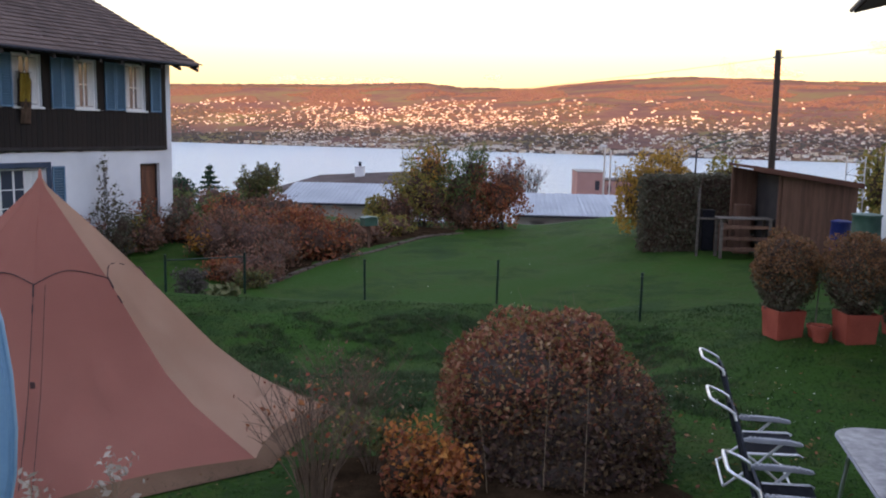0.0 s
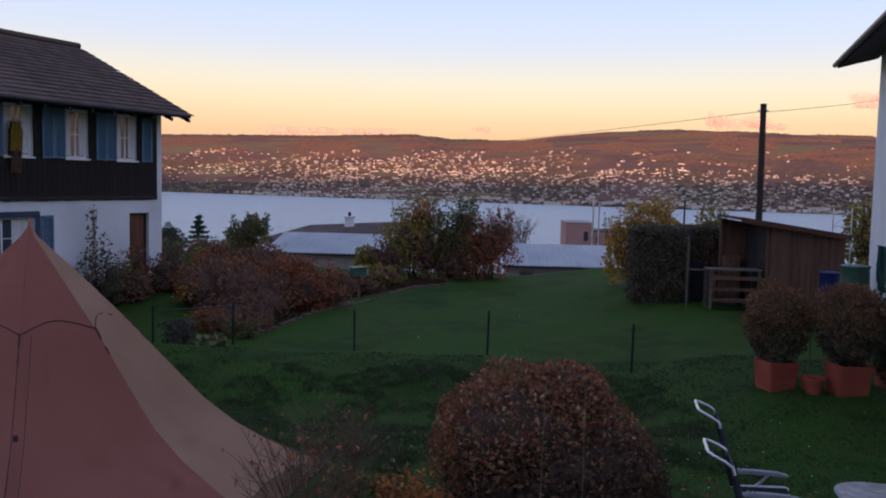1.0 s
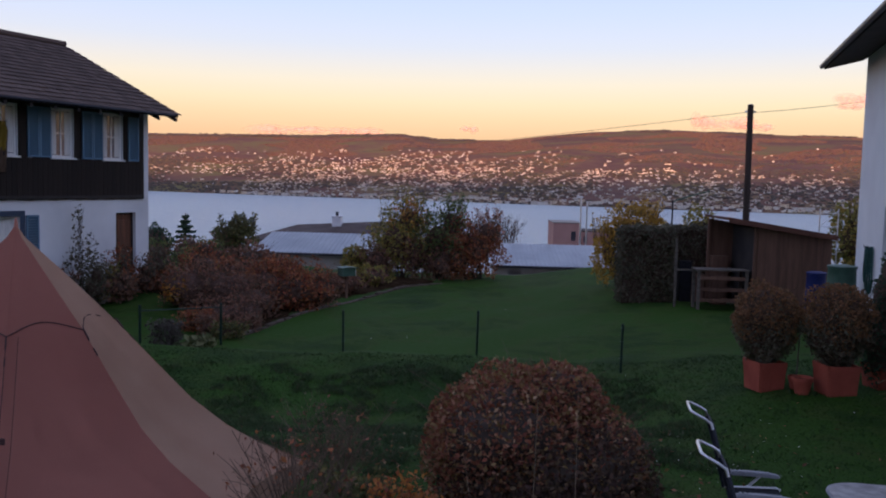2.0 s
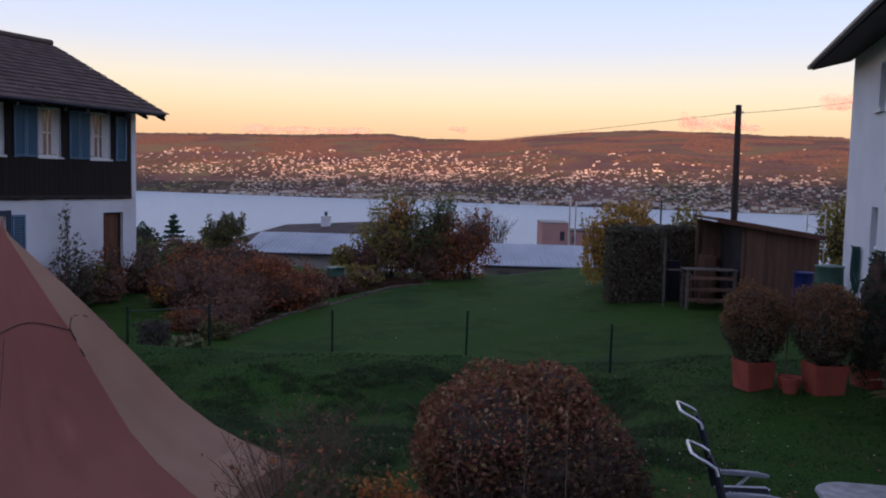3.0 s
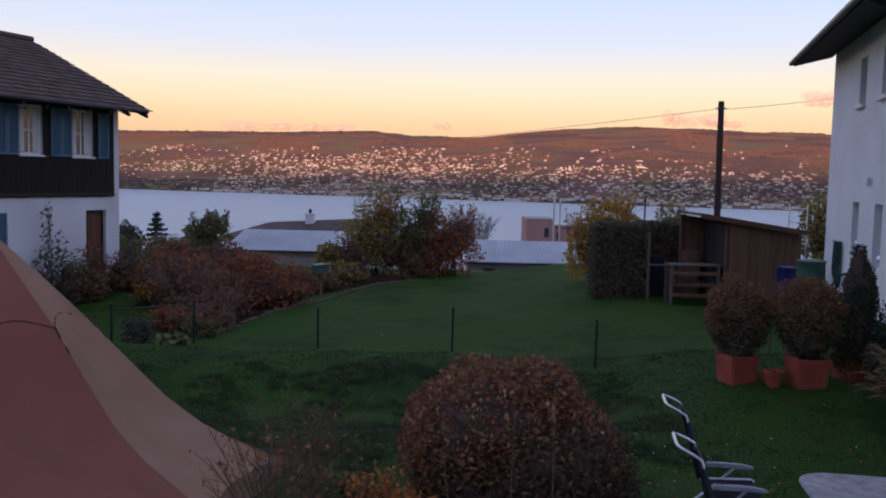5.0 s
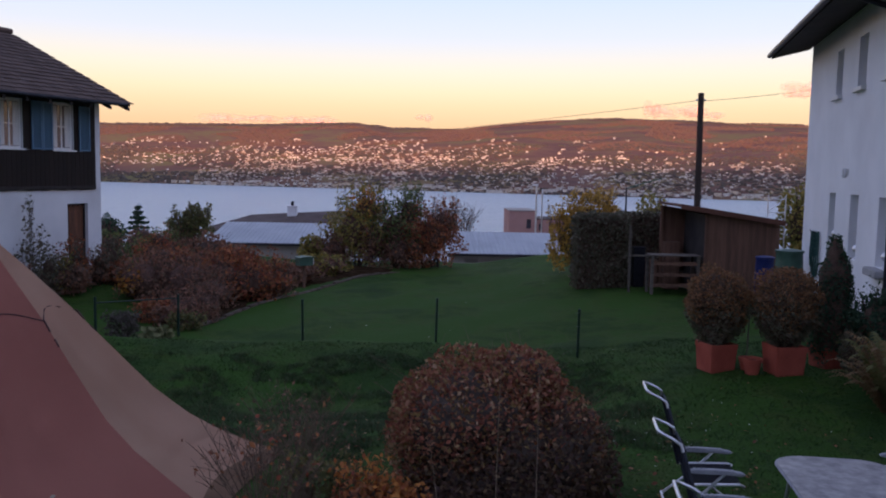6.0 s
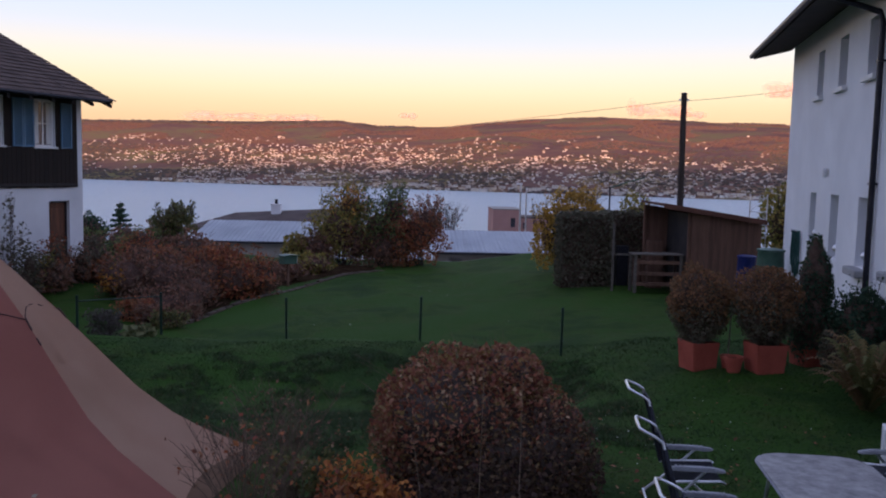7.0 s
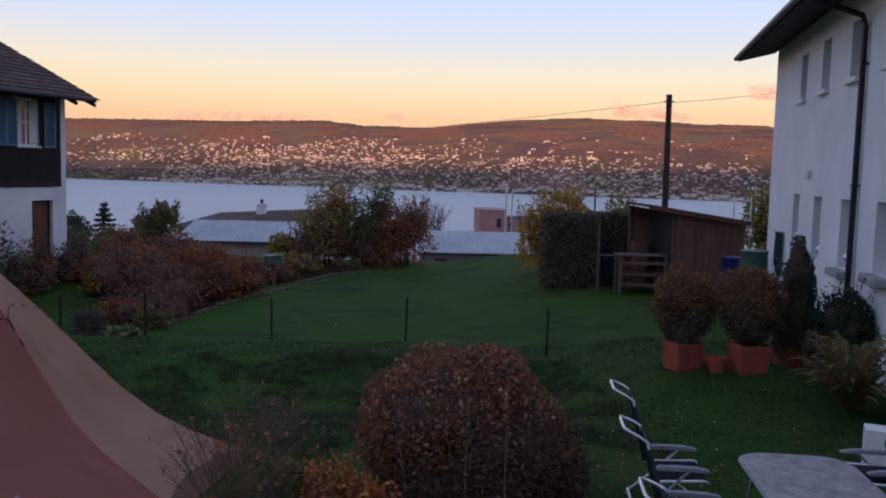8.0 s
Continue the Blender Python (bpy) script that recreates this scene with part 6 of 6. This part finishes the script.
def lawn_edging():
    """A row of rough edging stones between the lawn and the border."""
    t = thing("lawn_edging", "row of rough brownish stones edging the lawn", "edging", pose(0, 0, 0))
    g = random.Random(6)
    kinds = []
    for k in range(4):
        bm = box(-0.24, 0.24, -0.075, 0.075, -0.12, 0.10, 0.03)
        for v in bm.verts:
            v.co += Vector((1, 1, 1)) * 0.03 * noise.noise(v.co * 6 + Vector((k * 5, 0, 0)))
        kinds.append(mesh_of("stone", bm, M_EDGING))
    y = 21.5
    xs, ys = [e[0] for e in LAWN_EDGE], [e[1] for e in LAWN_EDGE]
    while y < 36.4:
        x = float(np.interp(y, ys, xs))
        dx, dy = float(np.interp(y + 0.4, ys, xs)) - x, 0.4
        ob = part("stone", kinds[g.randrange(4)], None, t)
        ob.matrix_local = pose(x, y, gz(x, y) + g.uniform(-0.06, -0.01), g.uniform(-4, 4), g.uniform(-4, 4), math.degrees(math.atan2(dy, dx)) + g.uniform(-4, 4))
        y += 0.51 * dy / math.hypot(dx, dy)


lawn_edging()


def border_soil():
    """Dark soil of the mixed border, between the lawn's edge and the chalet."""
    edge = LAWN_EDGE
    v, f = [], []
    n = 60
    for i in range(n + 1):
        y = 21.9 + 15.6 * i / n
        xr = float(np.interp(y, [e[1] for e in edge], [e[0] for e in edge])) - 0.03
        for k in range(9):
            x = xr - k * (0.32 + 0.8 * float(ss(24, 28, y)))
            v.append((x, y, gz(x, y) + (0.06 if 0 < k < 7 and 0 < i < n else -0.06) + 0.03 * math.sin(x * 3 + y * 4)))
    for i in range(n):
        for k in range(8):
            a = i * 9 + k
            f.append((a, a + 9, a + 10, a + 1))
    me = bpy.data.meshes.new("border_soil")
    me.from_pydata(v, [], f)
    me.materials.append(M_SOIL)
    tagged(new("border_soil", me), "dark soil of the mixed border beside the lawn", "flower bed", kind="structure")


border_soil()


# ---- the far shore: town and woods ----
def town(n=3500):
    g = np.random.default_rng(12)
    V, F, MI = [], [], []
    made = 0
    while made < n:
        x = g.uniform(-1750, 2100)
        v = g.uniform(0.0, 1.0) ** 1.5 * 0.66 + 0.012
        y = float(shore(x)) + v * (RIDGE_Y - float(shore(x)))
        ratio = x / y
        dens = 0.35 + 0.65 * noise.noise(Vector((x * 0.0035, y * 0.0045, 2.0)))
        dens += 0.9 * math.exp(-((ratio + 0.08) / 0.15) ** 2 - ((v - 0.38) / 0.15) ** 2)
        dens += 0.25 * math.exp(-((ratio - 0.1) / 0.25) ** 2 - ((v - 0.18) / 0.14) ** 2)
        dens *= (1.15 - 1.45 * v) * (1.0 if ratio < 0.10 else 0.16 if v > 0.32 else 0.95)
        if ratio < -0.27 and v < 0.22:
            dens *= 0.12
        if g.uniform() > dens:
            continue
        made += 1
        z = float(height(x, y)) - 1.5
        w, d, h, r = g.uniform(5, 11), g.uniform(5, 8), g.uniform(3.4, 5.6), g.uniform(1.6, 2.8)
        if g.uniform() < 0.06:
            w, h, r = g.uniform(14, 24), g.uniform(4.5, 6.5), 0.4
        a = g.normal(0, 0.45)
        ca, sa = math.cos(a), math.sin(a)
        k = len(V)
        along = g.uniform() < 0.6
        for px, py, pz in ((-w, -d, 0), (w, -d, 0), (w, d, 0), (-w, d, 0), (-w, -d, h), (w, -d, h), (w, d, h), (-w, d, h)):
            V.append((x + (px * ca - py * sa) / 2, y + (px * sa + py * ca) / 2, z + pz))
        o = 1.1
        ridge = ((-w * o, 0), (w * o, 0)) if along else ((0, -d * o), (0, d * o))
        for px, py in ((-w * o, -d * o), (w * o, -d * o), (w * o, d * o), (-w * o, d * o)):
            V.append((x + (px * ca - py * sa) / 2, y + (px * sa + py * ca) / 2, z + h - 0.1))
        for px, py in ridge:
            V.append((x + (px * ca - py * sa) / 2, y + (px * sa + py * ca) / 2, z + h + r))
        F += [(k, k + 1, k + 5, k + 4), (k + 1, k + 2, k + 6, k + 5), (k + 2, k + 3, k + 7, k + 6), (k + 3, k, k + 4, k + 7)]
        MI += [0] * 4
        e0, e1, e2, e3, r0, r1 = range(k + 8, k + 14)
        F += [(e0, e1, r1, r0), (e2, e3, r0, r1), (e1, e2, r1), (e3, e0, r0)] if along else [(e1, e2, r1, r0), (e3, e0, r0, r1), (e0, e1, r0), (e2, e3, r1)]
        MI += ([1, 1, 0, 0] if along else [1, 1, 0, 0])
        # dark window bands on the side facing the lake
        for f0 in (0.22, 0.62):
            k2 = len(V)
            for px, pz in ((-0.36, f0), (0.36, f0), (0.36, f0 + 0.17), (-0.36, f0 + 0.17)):
                V.append((x + px * w * ca + (d / 2 + 0.15) * sa, y + px * w * sa - (d / 2 + 0.15) * ca, z + pz * h))
            F.append((k2, k2 + 1, k2 + 2, k2 + 3))
            MI.append(2)
    me = bpy.data.meshes.new("town_houses")
    me.from_pydata(V, [], F)
    m, nn, l, b = nodes_of("house_paint")
    ge = nn.new("ShaderNodeNewGeometry")
    l.new(ramp(nn, l, ge.outputs["Random Per Island"], [(0, (0.84, 0.80, 0.74)), (0.3, (0.62, 0.54, 0.46)), (0.55, (0.88, 0.86, 0.82)), (0.8, (0.66, 0.52, 0.38)), (1.0, (0.40, 0.36, 0.34))]), b.inputs["Base Color"])
    for mt in (m, surface("far_roof_tiles", (0.10, 0.055, 0.045), (0.18, 0.10, 0.08), 0.02, 0.9, 0, 1), surface("far_window_band", (0.06, 0.06, 0.07), (0.12, 0.11, 0.11), 0.02, 0.6, 0, 1)):
        me.materials.append(mt)
    me.polygons.foreach_set("material_index", np.array(MI, np.int32))
    tagged(new("town_houses", me), "far lakeside town of pale houses in evening sun", "town", kind="stuff")


town()


def lakeside_houses():
    """The row of houses by the water on the far shore, each one by itself."""
    g = random.Random(77)
    kinds = []
    roof_m = surface("far_shore_roof", (0.10, 0.055, 0.045), (0.17, 0.095, 0.075), 0.05, 0.9, 0, 1)
    for w, d, h, r, col in ((14, 10, 6.5, 3.6, (0.78, 0.75, 0.70)), (18, 11, 7.5, 3.2, (0.70, 0.60, 0.48)), (11, 9, 6.0, 3.8, (0.82, 0.80, 0.77)), (26, 11, 8.5, 1.2, (0.66, 0.62, 0.58))):
        wall_m = surface("far_shore_wall", tuple(c * 0.9 for c in col), col, 0.1, 0.9, 0, 1)
        wall = mesh_of("wall", box(-w / 2, w / 2, -d / 2, d / 2, -2, h), wall_m)
        bm = bmesh.new()
        e = [bm.verts.new((sx * w * 0.55, sy * d * 0.58, h - 0.15)) for sx, sy in ((-1, -1), (1, -1), (1, 1), (-1, 1))]
        k = [bm.verts.new((-w * 0.5, 0, h + r)), bm.verts.new((w * 0.5, 0, h + r))]
        for f in ((e[0], e[1], k[1], k[0]), (e[2], e[3], k[0], k[1]), (e[1], e[2], k[1]), (e[3], e[0], k[0]), (e[3], e[2], e[1], e[0])):
            bm.faces.new(f)
        bmesh.ops.recalc_face_normals(bm, faces=bm.faces)
        roof = mesh_of("roof", bm, roof_m)
        win = mesh_of("window", box(-0.8, 0.8, -0.06, 0.06, -0.8, 0.8), M_GLASS)
        kinds.append((w, d, h, wall, roof, win))
    for i in range(90):
        ratio = -0.30 + 0.74 * (i + g.uniform(0.1, 0.9)) / 90
        y = 2640 / (1 + 0.42 * ratio) + g.uniform(12, 70)
        x = ratio * y
        w, d, h, wall, roof, win = kinds[g.randrange(4)]
        t = thing("lakeside_house", "far pale house by the water on the opposite shore", "house", pose(x, y, gz(x, y) + 1.0, 0, 0, g.uniform(-25, 25)), "houses on the far shore")
        part("wall", wall, None, t)
        part("roof", roof, None, t)
        for f in (-0.3, 0.0, 0.3):
            for z in (1.9, 4.6):
                part("window", win, None, t).location = (f * w, -d / 2 - 0.03, z)


lakeside_houses()


def far_woods(name, label, n, seed, low, high, material, size, patch):
    """Rounded tree clumps strewn over a belt of the far slope, from low to high as shares of its height."""
    g = np.random.default_rng(seed)
    bm = bmesh.new()
    bmesh.ops.create_icosphere(bm, subdivisions=1, radius=1)
    bv = np.array([v.co[:] for v in bm.verts])
    bf = np.array([[v.index for v in f.verts] for f in bm.faces])
    bm.free()
    x = g.uniform(-2600, 2700, n)
    v = g.uniform(low, high, n)
    y = shore(x) + v * (RIDGE_Y - shore(x))
    keep = np.array([noise.noise(Vector((a * 0.0032, b * 0.006, seed))) > patch for a, b in zip(x, y)])
    x, y = x[keep], y[keep]
    z = height(x, y)
    n = len(x)
    s = g.uniform(*size, n)
    V = bv[None] * np.stack([s * g.uniform(1.0, 1.7, n), s, s * g.uniform(0.45, 0.7, n)], -1)[:, None] * g.uniform(0.75, 1.25, (n, len(bv), 1))
    V = V + np.stack([x, y, z + s * 0.2], -1)[:, None]
    Fc = bf[None] + (np.arange(n) * len(bv))[:, None, None]
    me = bpy.data.meshes.new(name)
    me.from_pydata(V.reshape(-1, 3).tolist(), [], Fc.reshape(-1, 3).tolist())
    me.materials.append(material)
    tagged(new(name, me), label, "woods", kind="stuff")


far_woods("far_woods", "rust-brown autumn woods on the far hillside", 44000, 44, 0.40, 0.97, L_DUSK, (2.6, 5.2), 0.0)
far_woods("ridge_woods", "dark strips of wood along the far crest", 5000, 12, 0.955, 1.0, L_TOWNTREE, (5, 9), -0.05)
far_woods("town_trees", "garden trees between the far houses, slope shade in their colour", 17000, 5, 0.004, 0.50, L_TOWNTREE, (3.5, 7), -0.18)


def clouds():
    m, n, l, b = nodes_of("pink_cloud")
    b.inputs["Base Color"].default_value = (0.82, 0.52, 0.49, 1)
    b.inputs["Roughness"].default_value = 1.0
    co, nz, tr, mx = n.new("ShaderNodeTexCoord"), n.new("ShaderNodeTexNoise"), n.new("ShaderNodeBsdfTransparent"), n.new("ShaderNodeMixShader")
    nz.inputs["Scale"].default_value, nz.inputs["Detail"].default_value = 0.022, 7
    l.new(co.outputs["Object"], nz.inputs[0])
    # thin towards the rim of each puff
    mp, gr, mu = n.new("ShaderNodeMapping"), n.new("ShaderNodeTexGradient"), n.new("ShaderNodeMath")
    mp.inputs["Location"].default_value, mp.inputs["Scale"].default_value = (-1, 0, -1), (2, 0, 2)
    gr.gradient_type, mu.operation = "SPHERICAL", "MULTIPLY"
    l.new(co.outputs["Generated"], mp.inputs[0])
    l.new(mp.outputs[0], gr.inputs[0])
    l.new(ramp(n, l, nz.outputs[0], [(0.24, (0, 0, 0)), (0.66, (0.9, 0.9, 0.9))]), mu.inputs[0])
    l.new(gr.outputs["Fac"], mu.inputs[1])
    l.new(mu.outputs[0], mx.inputs[0])
    l.new(tr.outputs[0], mx.inputs[1])
    l.new(b.outputs[0], mx.inputs[2])
    l.new(mx.outputs[0], n["Material Output"].inputs[0])
    g = random.Random(8)
    for cx, cz, w, hgt in ((1380, 352, 130, 42), (1230, 350, 40, 50), (1530, 338, 90, 24), (2050, 495, 85, 40), (2030, 455, 60, 16), (-1010, 262, 190, 26), (-650, 256, 120, 26), (-20, 285, 42, 22)):
        c = thing("cloud", "thin pink evening cloud low over the hills", "cloud", pose(cx, 4700, cz), "evening clouds")
        for i in range(2):
            bm = bmesh.new()
            bmesh.ops.create_icosphere(bm, subdivisions=3, radius=1, matrix=Matrix.Translation(((i - 0.5) * 1.1 * w, 0, g.uniform(-0.2, 0.3) * hgt)) @ Matrix.Diagonal((w * g.uniform(0.7, 1.0), 30, hgt * g.uniform(0.8, 1.2), 1)))
            for v in bm.verts:
                v.co += v.normal * 10 * noise.noise(v.co * 0.02)
            part("puff", bm, m, c, smooth=True)


clouds()
